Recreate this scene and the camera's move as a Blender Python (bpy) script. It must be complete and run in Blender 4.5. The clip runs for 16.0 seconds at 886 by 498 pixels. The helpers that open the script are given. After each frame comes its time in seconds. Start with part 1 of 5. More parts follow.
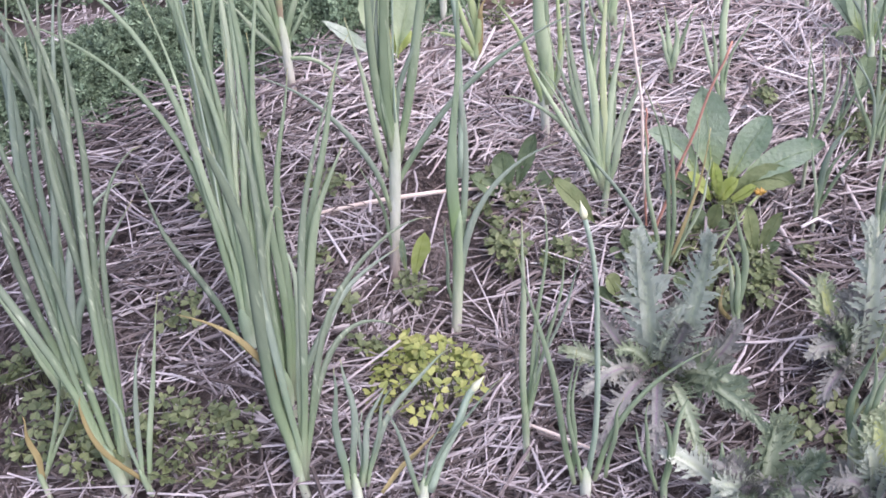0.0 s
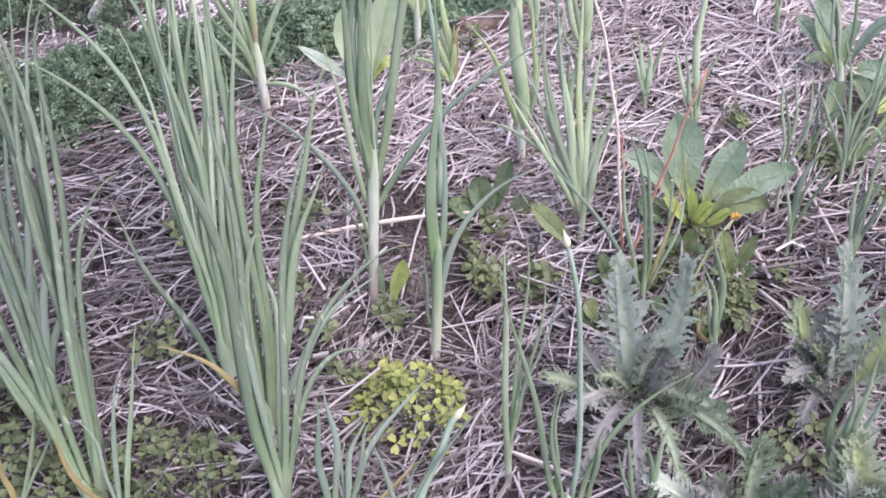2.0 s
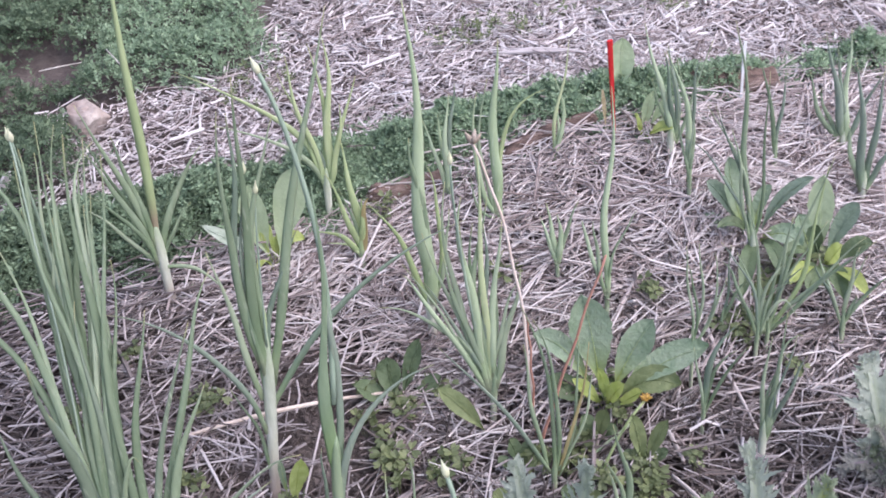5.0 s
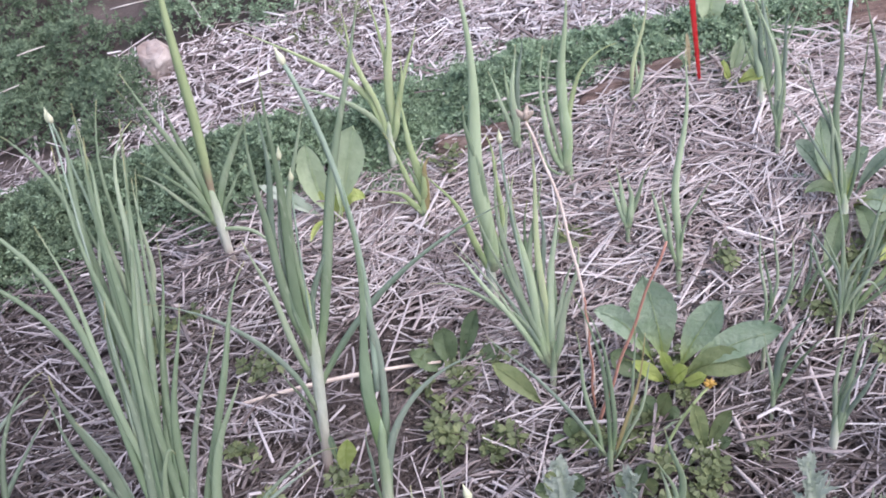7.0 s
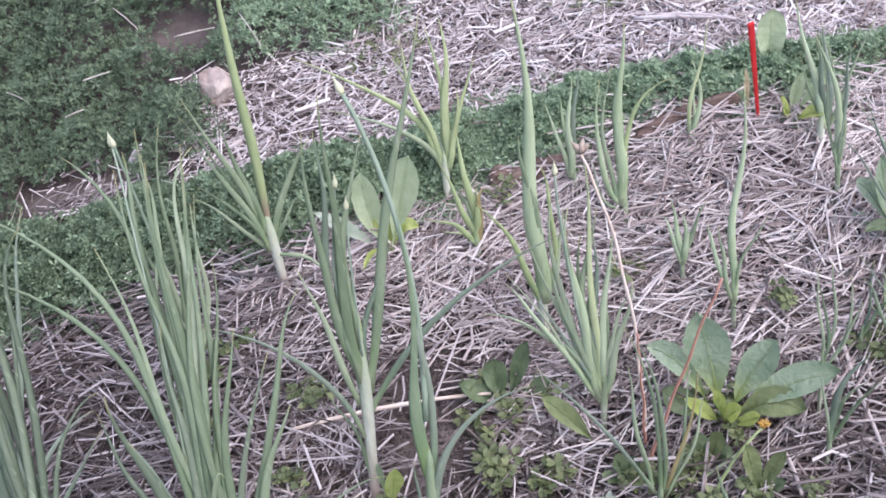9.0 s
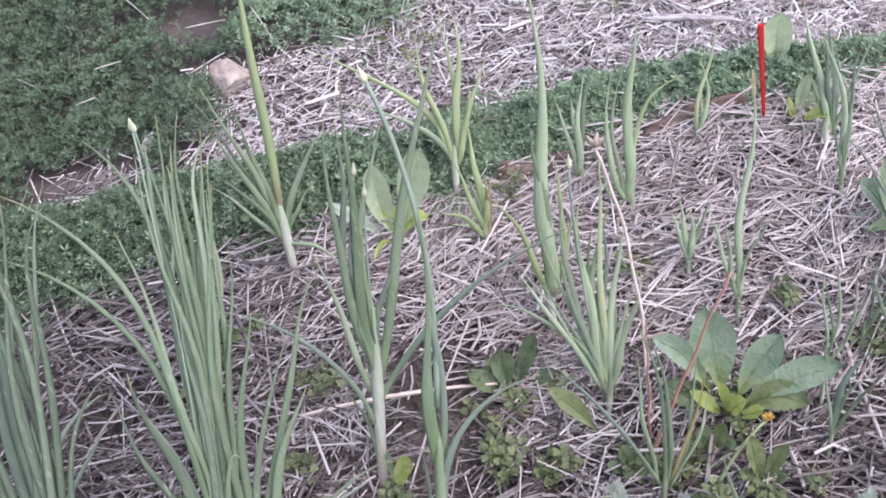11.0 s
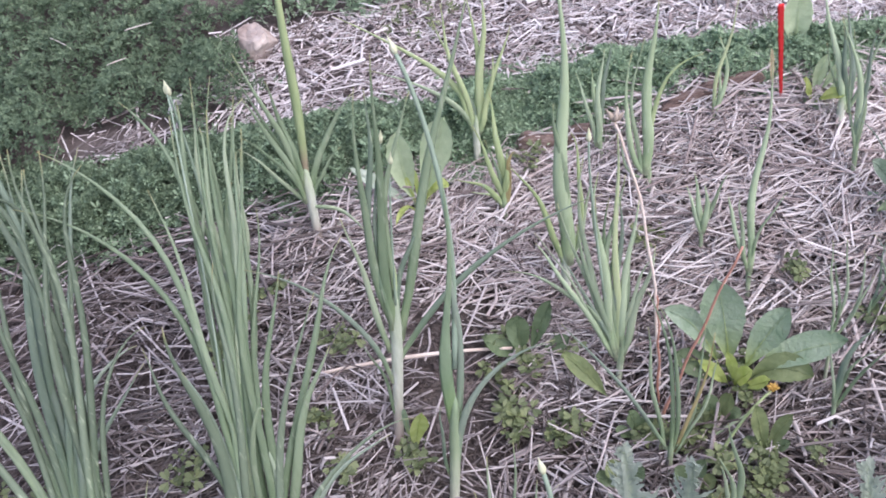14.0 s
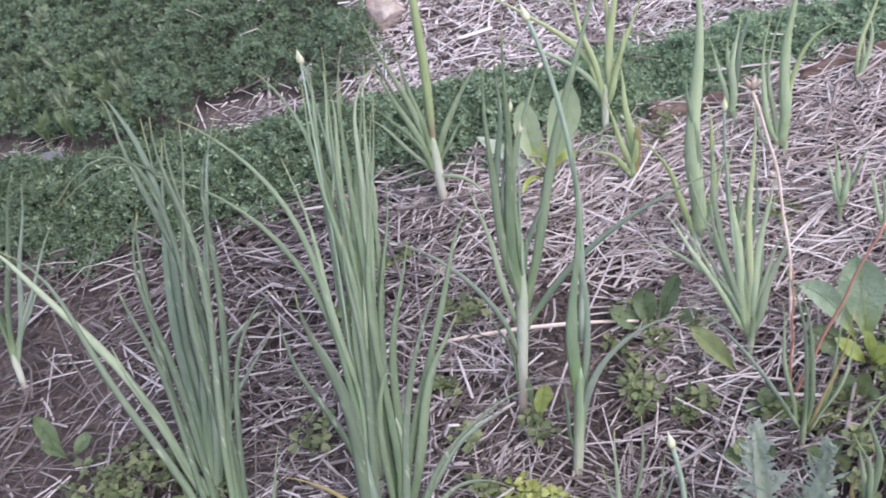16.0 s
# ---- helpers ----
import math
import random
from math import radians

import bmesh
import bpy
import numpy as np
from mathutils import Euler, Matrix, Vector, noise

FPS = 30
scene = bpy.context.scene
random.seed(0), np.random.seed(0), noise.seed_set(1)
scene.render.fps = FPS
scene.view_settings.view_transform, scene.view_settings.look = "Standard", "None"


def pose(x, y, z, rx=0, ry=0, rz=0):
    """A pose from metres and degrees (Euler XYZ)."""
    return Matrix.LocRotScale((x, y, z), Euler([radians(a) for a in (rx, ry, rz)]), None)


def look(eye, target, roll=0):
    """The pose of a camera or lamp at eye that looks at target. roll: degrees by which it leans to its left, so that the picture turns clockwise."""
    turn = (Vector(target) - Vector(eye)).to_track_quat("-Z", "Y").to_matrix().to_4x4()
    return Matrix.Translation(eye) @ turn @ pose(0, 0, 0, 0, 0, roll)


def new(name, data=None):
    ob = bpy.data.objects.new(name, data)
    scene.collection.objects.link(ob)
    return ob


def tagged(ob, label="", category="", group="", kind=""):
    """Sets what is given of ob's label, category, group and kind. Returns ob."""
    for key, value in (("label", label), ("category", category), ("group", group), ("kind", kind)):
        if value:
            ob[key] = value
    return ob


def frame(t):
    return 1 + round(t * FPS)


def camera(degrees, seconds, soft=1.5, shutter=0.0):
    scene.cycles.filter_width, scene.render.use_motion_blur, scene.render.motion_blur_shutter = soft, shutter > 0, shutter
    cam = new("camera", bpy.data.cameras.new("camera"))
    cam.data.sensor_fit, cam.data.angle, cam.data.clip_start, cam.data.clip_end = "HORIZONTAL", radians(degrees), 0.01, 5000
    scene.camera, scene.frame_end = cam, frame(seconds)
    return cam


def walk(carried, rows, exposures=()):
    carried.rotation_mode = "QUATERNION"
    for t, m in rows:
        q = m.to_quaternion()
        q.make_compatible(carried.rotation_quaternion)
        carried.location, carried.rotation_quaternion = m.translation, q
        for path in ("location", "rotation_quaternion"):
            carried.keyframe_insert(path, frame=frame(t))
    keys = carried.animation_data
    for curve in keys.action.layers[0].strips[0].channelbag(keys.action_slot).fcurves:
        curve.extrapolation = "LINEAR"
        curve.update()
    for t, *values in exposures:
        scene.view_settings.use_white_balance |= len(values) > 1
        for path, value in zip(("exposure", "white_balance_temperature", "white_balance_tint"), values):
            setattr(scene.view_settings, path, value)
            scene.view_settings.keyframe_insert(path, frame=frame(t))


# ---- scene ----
cam = camera(46.0, 16.0, 1.7, 0.5)
PATH = [
    (0, (-0.199, -0.454, 0.993), (-0.053, 1.054, -0.313), -5.5),
    (0.5, (-0.201, -0.452, 0.993), (-0.039, 1.058, -0.309), -5.3),
    (1, (-0.204, -0.449, 0.997), (-0.026, 1.059, -0.304), -5.0),
    (1.5, (-0.214, -0.443, 1.002), (-0.009, 1.062, -0.299), -4.4),
    (2, (-0.216, -0.441, 1.003), (0.005, 1.073, -0.285), -4.1),
    (2.5, (-0.216, -0.439, 1.004), (0.026, 1.094, -0.257), -3.9),
    (3, (-0.219, -0.435, 1.009), (0.066, 1.118, -0.219), -3.2),
    (3.5, (-0.215, -0.429, 1.017), (0.123, 1.146, -0.169), -2.6),
    (4, (-0.197, -0.424, 1.026), (0.177, 1.183, -0.104), -2.4),
    (4.2, (-0.183, -0.421, 1.035), (0.192, 1.195, -0.083), -2.6),
    (6.3, (0.033, -0.239, 1.143), (0.066, 1.262, -0.178), -9.9),
    (6.5, (0.033, -0.24, 1.142), (0.051, 1.253, -0.188), -10.2),
    (7, (0.033, -0.243, 1.144), (0.011, 1.23, -0.209), -10.8),
    (7.5, (0.032, -0.245, 1.145), (-0.024, 1.223, -0.212), -11.4),
    (8, (0.031, -0.245, 1.147), (-0.05, 1.238, -0.192), -11.7),
    (8.5, (0.032, -0.244, 1.149), (-0.069, 1.259, -0.166), -11.9),
    (8.7, (0.033, -0.242, 1.148), (-0.075, 1.268, -0.158), -11.9),
    (10.8, (0.001, -0.257, 1.141), (-0.08, 1.272, -0.145), -9.9),
    (11, (0.0, -0.265, 1.15), (-0.083, 1.256, -0.145), -9.9),
    (11.5, (-0.005, -0.292, 1.172), (-0.085, 1.216, -0.14), -9.7),
    (12, (-0.003, -0.296, 1.175), (-0.075, 1.203, -0.147), -9.4),
    (12.5, (-0.002, -0.294, 1.176), (-0.066, 1.196, -0.157), -9.1),
    (13, (-0.002, -0.294, 1.177), (-0.07, 1.19, -0.162), -8.9),
    (13.5, (-0.005, -0.294, 1.177), (-0.089, 1.187, -0.164), -8.8),
    (14, (-0.008, -0.294, 1.179), (-0.122, 1.185, -0.163), -9.1),
    (14.5, (-0.011, -0.295, 1.18), (-0.168, 1.179, -0.163), -9.8),
    (15, (-0.014, -0.294, 1.181), (-0.225, 1.167, -0.168), -11.0),
    (15.5, (-0.019, -0.294, 1.182), (-0.29, 1.151, -0.174), -12.5),
    (16, (-0.02, -0.293, 1.177), (-0.361, 1.144, -0.171), -14.3),
]
walk(cam, [(t, look(eye, target, roll)) for t, eye, target, roll in PATH], [(0.0, 0.79, 6230, 24), (2.5, 0.81, 6220, 24), (3.5, 0.66, 6210, 22), (4.0, 0.49, 6210, 19), (7.0, 0.55, 6180, 18), (12.0, 0.54, 6190, 17.5), (16.0, 0.50, 6210, 17)])

# ---- light ----
SUN_EL, SUN_AZ = 54, 125
world = bpy.data.worlds.new("sky")
scene.world = world
world.use_nodes = True
wn = world.node_tree
sky = wn.nodes.new("ShaderNodeTexSky")
sky.sky_type, sky.sun_disc = "NISHITA", False
sky.sun_elevation, sky.sun_rotation = radians(SUN_EL), radians(SUN_AZ)
sky.air_density, sky.dust_density, sky.ozone_density = 1.0, 3.0, 0.6
wn.links.new(sky.outputs[0], wn.nodes["Background"].inputs[0])
wn.nodes["Background"].inputs[1].default_value = 0.15
sun = new("sun", bpy.data.lights.new("sun", "SUN"))
sun.data.energy, sun.data.angle, sun.data.color = 2.2, radians(95), (1.0, 0.97, 0.95)
sun.matrix_world = look((math.sin(radians(SUN_AZ)) * 5, math.cos(radians(SUN_AZ)) * 5, 5 * math.tan(radians(SUN_EL))), (0, 0, 0))

# ---- materials ----


def mat(name, stops, rough=0.6, scale=30.0, detail=4.0, bump=0.0, bump_scale=200.0, source="noise", spread=0.0, along=None, sub=0.0, stretch=(1, 1, 1), fleck=None):
    """A two-scale procedural surface. source: noise, object (Object Info's Random) or island (Random Per Island).
    along: colours mixed in from the base of a leaf to its tip. fleck: colour of small scattered marks."""
    m = bpy.data.materials.new(name)
    m.use_nodes = True
    nt, N, L = m.node_tree, m.node_tree.nodes, m.node_tree.links
    bs = N["Principled BSDF"]
    bs.inputs["Roughness"].default_value = rough
    tc, mp, nz = N.new("ShaderNodeTexCoord"), N.new("ShaderNodeMapping"), N.new("ShaderNodeTexNoise")
    mp.inputs["Scale"].default_value = stretch
    L.new(tc.outputs["Object"], mp.inputs[0])
    L.new(mp.outputs[0], nz.inputs["Vector"])
    nz.inputs["Scale"].default_value, nz.inputs["Detail"].default_value = scale, detail
    ramp = N.new("ShaderNodeValToRGB")
    els = ramp.color_ramp.elements
    while len(els) < len(stops):
        els.new(0.5)
    for e, (p, c) in zip(els, stops):
        e.position, e.color = p, (*c, 1)
    value = nz.outputs[0]
    if source != "noise":
        info = N.new("ShaderNodeObjectInfo" if source == "object" else "ShaderNodeNewGeometry")
        rnd = info.outputs["Random" if source == "object" else "Random Per Island"]
        mix = N.new("ShaderNodeMix")
        mix.inputs[0].default_value = spread
        L.new(nz.outputs[0], mix.inputs[2])
        L.new(rnd, mix.inputs[3])
        value = mix.outputs[0]
    L.new(value, ramp.inputs[0])
    colour = ramp.outputs[0]
    if along:
        at = N.new("ShaderNodeAttribute")
        at.attribute_name = "along"
        r2 = N.new("ShaderNodeValToRGB")
        e2 = r2.color_ramp.elements
        while len(e2) < len(along):
            e2.new(0.5)
        for e, (p, c, a) in zip(e2, along):
            e.position, e.color = p, (*c, a)
        L.new(at.outputs["Fac"], r2.inputs[0])
        mx = N.new("ShaderNodeMix")
        mx.data_type = "RGBA"
        L.new(r2.outputs["Alpha"], mx.inputs[0])
        L.new(colour, mx.inputs[6])
        L.new(r2.outputs["Color"], mx.inputs[7])
        colour = mx.outputs[2]
    if fleck:
        n3, r3, m3 = N.new("ShaderNodeTexNoise"), N.new("ShaderNodeValToRGB"), N.new("ShaderNodeMix")
        n3.inputs["Scale"].default_value, n3.inputs["Detail"].default_value = 34, 6
        L.new(mp.outputs[0], n3.inputs["Vector"])
        r3.color_ramp.elements[0].position, r3.color_ramp.elements[1].position = 0.60, 0.76
        L.new(n3.outputs[0], r3.inputs[0])
        m3.data_type = "RGBA"
        L.new(r3.outputs["Color"], m3.inputs[0])
        L.new(colour, m3.inputs[6])
        m3.inputs[7].default_value = (*fleck, 1)
        colour = m3.outputs[2]
    L.new(colour, bs.inputs["Base Color"])
    if sub:
        tr, add = N.new("ShaderNodeBsdfTranslucent"), N.new("ShaderNodeMixShader")
        L.new(colour, tr.inputs[0])
        add.inputs[0].default_value = sub
        L.new(bs.outputs[0], add.inputs[1])
        L.new(tr.outputs[0], add.inputs[2])
        L.new(add.outputs[0], N["Material Output"].inputs[0])
    if bump:
        n2, bp = N.new("ShaderNodeTexNoise"), N.new("ShaderNodeBump")
        L.new(mp.outputs[0], n2.inputs["Vector"])
        n2.inputs["Scale"].default_value, n2.inputs["Detail"].default_value = bump_scale, 5
        bp.inputs["Strength"].default_value, bp.inputs["Distance"].default_value = bump, 0.004
        L.new(n2.outputs[0], bp.inputs["Height"])
        L.new(bp.outputs[0], bs.inputs["Normal"])
    return m


SOIL = mat("soil", [(0.25, (0.062, 0.048, 0.046)), (0.5, (0.108, 0.088, 0.085)), (0.75, (0.185, 0.155, 0.15))], 0.95, 14, 8, 0.9, 120)
STRAW = mat("straw", [(0.12, (0.15, 0.112, 0.108)), (0.36, (0.365, 0.305, 0.30)), (0.6, (0.53, 0.47, 0.47)), (0.88, (0.68, 0.635, 0.64))], 0.5, 60, 3, 0.3, 600, "island", 0.75)
CHIPS = mat("bleached_mulch", [(0.1, (0.095, 0.067, 0.06)), (0.32, (0.33, 0.275, 0.275)), (0.58, (0.60, 0.545, 0.555)), (0.88, (0.80, 0.765, 0.78))], 0.7, 60, 3, 0.3, 500, "island", 0.75)
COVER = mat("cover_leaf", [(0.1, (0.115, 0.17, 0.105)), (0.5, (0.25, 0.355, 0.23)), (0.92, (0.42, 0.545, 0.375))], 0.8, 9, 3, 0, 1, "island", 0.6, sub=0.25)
# the patch's own dark green; on the edging strip it stands in for shade
COVER_DARK = mat("patch_and_shade_leaf", [(0.1, (0.065, 0.097, 0.06)), (0.5, (0.13, 0.19, 0.118)), (0.92, (0.225, 0.305, 0.19))], 0.8, 9, 3, 0, 1, "island", 0.6, sub=0.25)
GREY_STRAW = mat("weathered_straw", [(0.15, (0.085, 0.068, 0.066)), (0.40, (0.20, 0.17, 0.173)), (0.62, (0.36, 0.32, 0.33)), (0.9, (0.60, 0.555, 0.57))], 0.55, 60, 3, 0.3, 600, "island", 0.75)
OLD = mat("old_straw", [(0.1, (0.042, 0.031, 0.03)), (0.5, (0.096, 0.075, 0.072)), (0.9, (0.21, 0.175, 0.172))], 0.7, 60, 3, 0.3, 500, "island", 0.7)
STEM = mat("weed_stem", [(0.3, (0.10, 0.13, 0.06)), (0.7, (0.20, 0.21, 0.11))], 0.6, 30, 3)
PALE_BASE = [(0.0, (0.55, 0.62, 0.42), 0.95), (0.10, (0.30, 0.42, 0.22), 0.5), (0.28, (0.1, 0.2, 0.08), 0.0), (0.9, (0.3, 0.3, 0.1), 0.0), (1.0, (0.42, 0.38, 0.18), 0.8)]
LEAF = {
    "g": mat("onion_leaf_green", [(0.3, (0.222, 0.303, 0.192)), (0.7, (0.33, 0.42, 0.285))], 0.42, 25, 3, 0.15, 300, "object", 0.5, PALE_BASE, 0.35, (6, 6, 1), (0.42, 0.49, 0.36)),
    "b": mat("onion_leaf_bluish", [(0.3, (0.195, 0.265, 0.20)), (0.7, (0.29, 0.36, 0.29))], 0.42, 25, 3, 0.15, 300, "object", 0.5, PALE_BASE, 0.25, (6, 6, 1), (0.42, 0.49, 0.36)),
    "p": mat("onion_leaf_pale", [(0.3, (0.295, 0.378, 0.248)), (0.7, (0.42, 0.50, 0.35))], 0.45, 25, 3, 0.15, 300, "object", 0.5, PALE_BASE, 0.2, (6, 6, 1), (0.42, 0.49, 0.36)),
    "l": mat("onion_leaf_light", [(0.3, (0.38, 0.485, 0.30)), (0.7, (0.50, 0.605, 0.415))], 0.5, 25, 3, 0.15, 300, "object", 0.5, PALE_BASE, 0.15, (6, 6, 1), (0.56, 0.62, 0.48)),
    "y": mat("withered_leaf_yellow", [(0.3, (0.30, 0.25, 0.115)), (0.7, (0.43, 0.37, 0.185))], 0.6, 40, 4, 0.3, 300, "object", 0.4, None, 0.2, (6, 6, 1)),
    "r": mat("seed_stalk", [(0.3, (0.30, 0.38, 0.19)), (0.7, (0.41, 0.49, 0.27))], 0.45, 25, 3, 0.1, 300, "object", 0.3, [(0.0, (0.36, 0.30, 0.22), 1.0), (0.12, (0.30, 0.23, 0.17), 0.85), (0.22, (0.3, 0.34, 0.18), 0.35), (0.34, (0.3, 0.4, 0.2), 0.0)], 0.1, (6, 6, 1)),
    "d": mat("onion_leaf_deep", [(0.3, (0.12, 0.165, 0.112)), (0.7, (0.19, 0.245, 0.172))], 0.42, 25, 3, 0.15, 300, "object", 0.5, PALE_BASE, 0.22, (6, 6, 1), (0.42, 0.49, 0.36)),
    "f": mat("onion_leaf_yellowish", [(0.3, (0.40, 0.50, 0.25)), (0.7, (0.55, 0.63, 0.37))], 0.45, 25, 3, 0.15, 300, "object", 0.5, PALE_BASE, 0.2, (6, 6, 1), (0.42, 0.49, 0.36)),
    "w": mat("onion_blade_broad", [(0.3, (0.22, 0.31, 0.20)), (0.7, (0.31, 0.41, 0.27))], 0.5, 25, 3, 0.15, 300, "object", 0.4, [(0.0, (0.30, 0.46, 0.12), 0.9), (0.22, (0.26, 0.40, 0.15), 0.5), (0.4, (0.25, 0.36, 0.22), 0.0)], 0.3, (6, 6, 1)),
    "k": mat("flower_stalk", [(0.3, (0.27, 0.36, 0.27)), (0.7, (0.36, 0.45, 0.36))], 0.45, 25, 3, 0.1, 300, "object", 0.3, None, 0.1, (6, 6, 1)),
}
SHAFT = mat("onion_shaft", [(0.3, (0.54, 0.58, 0.48)), (0.7, (0.74, 0.76, 0.68))], 0.45, 40, 4, 0.2, 200, along=[(0.0, (0.30, 0.19, 0.18), 0.95), (0.24, (0.42, 0.33, 0.30), 0.7), (0.5, (0.55, 0.56, 0.46), 0.25), (0.62, (0.45, 0.54, 0.36), 0.15), (1.0, (0.30, 0.40, 0.23), 0.85)], sub=0.15, stretch=(5, 5, 1))
SHAFT_GREEN = mat("onion_sheath_green", [(0.3, (0.40, 0.47, 0.33)), (0.7, (0.58, 0.63, 0.48))], 0.45, 40, 4, 0.2, 200, along=[(0.0, (0.40, 0.30, 0.28), 0.8), (0.15, (0.6, 0.6, 0.52), 0.6), (0.4, (0.45, 0.52, 0.36), 0.3), (0.6, (0.30, 0.39, 0.24), 0.8), (1.0, (0.25, 0.34, 0.21), 1.0)], sub=0.15, stretch=(5, 5, 1))
BUD = mat("flower_bud", [(0.3, (0.62, 0.66, 0.42)), (0.7, (0.80, 0.80, 0.62))], 0.5, 80, 3, 0.2, 400, sub=0.2)
BROAD = {
    "g": mat("broad_leaf", [(0.3, (0.28, 0.39, 0.25)), (0.7, (0.40, 0.50, 0.36))], 0.55, 60, 5, 0.7, 160, along=[(0.1, (0.50, 0.58, 0.17), 0.95), (0.3, (0.46, 0.56, 0.20), 0.6), (0.55, (0.4, 0.5, 0.3), 0.0)], sub=0.3),
    "b": mat("greyish_leaf", [(0.3, (0.22, 0.30, 0.21)), (0.7, (0.33, 0.41, 0.31))], 0.5, 60, 5, 0.6, 160, sub=0.2),
    "p": mat("light_green_leaf", [(0.3, (0.46, 0.57, 0.34)), (0.7, (0.60, 0.70, 0.46))], 0.5, 60, 5, 0.5, 160, sub=0.4),
    "y": mat("young_leaf", [(0.3, (0.44, 0.54, 0.15)), (0.7, (0.58, 0.66, 0.26))], 0.5, 60, 5, 0.5, 160, sub=0.5),
    "o": mat("olive_leaf", [(0.3, (0.17, 0.22, 0.10)), (0.7, (0.26, 0.31, 0.15))], 0.5, 60, 5, 0.5, 160, sub=0.25),
    "s": mat("sprouting_leaf", [(0.3, (0.44, 0.54, 0.16)), (0.7, (0.56, 0.64, 0.27))], 0.5, 60, 5, 0.5, 160, sub=0.4),
    "w": mat("mildewed_leaf", [(0.3, (0.26, 0.34, 0.25)), (0.7, (0.44, 0.50, 0.43))], 0.7, 45, 6, 0.7, 160, sub=0.2),
    "t": mat("withered_tan_leaf", [(0.3, (0.52, 0.43, 0.26)), (0.7, (0.68, 0.59, 0.40))], 0.7, 60, 5, 0.5, 160, sub=0.3),
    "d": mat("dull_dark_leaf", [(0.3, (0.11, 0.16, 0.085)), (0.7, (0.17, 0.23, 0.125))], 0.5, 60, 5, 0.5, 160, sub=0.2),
}
RIB = (0.56, 0.64, 0.47)
KALE = {
    "b": mat("kale_leaf", [(0.3, (0.42, 0.485, 0.405)), (0.5, (0.55, 0.61, 0.525)), (0.7, (0.66, 0.71, 0.62))], 0.55, 30, 5, 0.5, 150, "object", 0.3, [(0.0, RIB, 0.9), (0.08, RIB, 0.5), (0.3, RIB, 0.0)], 0.45),
    "g": mat("kale_leaf_green", [(0.3, (0.18, 0.235, 0.16)), (0.5, (0.26, 0.325, 0.22)), (0.7, (0.345, 0.405, 0.28))], 0.55, 30, 5, 0.5, 150, "object", 0.3, [(0.0, RIB, 0.7), (0.08, RIB, 0.4), (0.3, RIB, 0.0)], 0.3),
    "p": mat("kale_leaf_pale", [(0.25, (0.36, 0.43, 0.29)), (0.5, (0.46, 0.53, 0.36)), (0.75, (0.56, 0.62, 0.43))], 0.55, 30, 5, 0.5, 150, "object", 0.3, [(0.0, (0.62, 0.66, 0.27), 0.9), (0.22, (0.57, 0.63, 0.27), 0.7), (0.5, (0.5, 0.56, 0.3), 0.0)], 0.35),
    "v": mat("kale_leaf_purplish", [(0.25, (0.21, 0.21, 0.205)), (0.5, (0.31, 0.315, 0.295)), (0.75, (0.43, 0.44, 0.39))], 0.55, 30, 5, 0.5, 150, "object", 0.4, [(0.0, (0.30, 0.22, 0.30), 0.8), (0.12, (0.3, 0.24, 0.3), 0.2), (0.3, RIB, 0.0)], 0.3),
}
OXALIS = mat("sorrel_leaf", [(0.1, (0.19, 0.24, 0.078)), (0.5, (0.345, 0.39, 0.125)), (0.9, (0.51, 0.52, 0.185))], 0.5, 30, 3, 0, 1, "island", 0.6, sub=0.3)
OXALIS_DULL = mat("sorrel_leaf_dull", [(0.1, (0.10, 0.13, 0.065)), (0.5, (0.175, 0.215, 0.105)), (0.9, (0.27, 0.31, 0.15))], 0.5, 30, 3, 0, 1, "island", 0.6, sub=0.3)
RED = mat("red_plastic", [(0.3, (0.70, 0.025, 0.03)), (0.7, (0.80, 0.04, 0.045))], 0.4, 20, 3, 0.05, 100)
WHITE = mat("white_plastic", [(0.3, (0.72, 0.73, 0.76)), (0.7, (0.84, 0.85, 0.87))], 0.4, 20, 3, 0.05, 100)
ROCK = mat("pale_rock", [(0.3, (0.22, 0.16, 0.14)), (0.5, (0.42, 0.345, 0.315)), (0.75, (0.58, 0.52, 0.49))], 0.85, 22, 6, 0.8, 90)
TIMBER = mat("weathered_timber", [(0.25, (0.075, 0.052, 0.046)), (0.5, (0.18, 0.122, 0.105)), (0.75, (0.36, 0.28, 0.255))], 0.9, 26, 8, 0.9, 110, stretch=(1, 5, 5))
PINK = mat("dry_pink_stalk", [(0.3, (0.60, 0.47, 0.41)), (0.7, (0.80, 0.70, 0.64))], 0.6, 30, 4, 0.3, 200)
TWIG = mat("bleached_twig", [(0.3, (0.42, 0.37, 0.34)), (0.7, (0.66, 0.61, 0.58))], 0.7, 30, 4, 0.3, 200)
RUST = mat("red_stem", [(0.3, (0.40, 0.18, 0.13)), (0.7, (0.52, 0.28, 0.22))], 0.55, 30, 4, 0.2, 200)
PETAL = mat("orange_petal", [(0.3, (0.52, 0.30, 0.06)), (0.7, (0.64, 0.43, 0.12))], 0.5, 90, 3, 0.2, 200, sub=0.2)
BROWN = mat("dry_brown", [(0.3, (0.26, 0.205, 0.16)), (0.7, (0.50, 0.43, 0.37))], 0.85, 60, 4, 0.4, 200)

# ---- ground ----
MOUNDS = ((-0.27, 0.82, 0.045, 0.16), (0.42, 0.97, 0.065, 0.2), (0.11, 0.62, -0.04, 0.16), (-0.09, 0.46, -0.04, 0.12), (-0.35, 0.44, 0.025, 0.13))


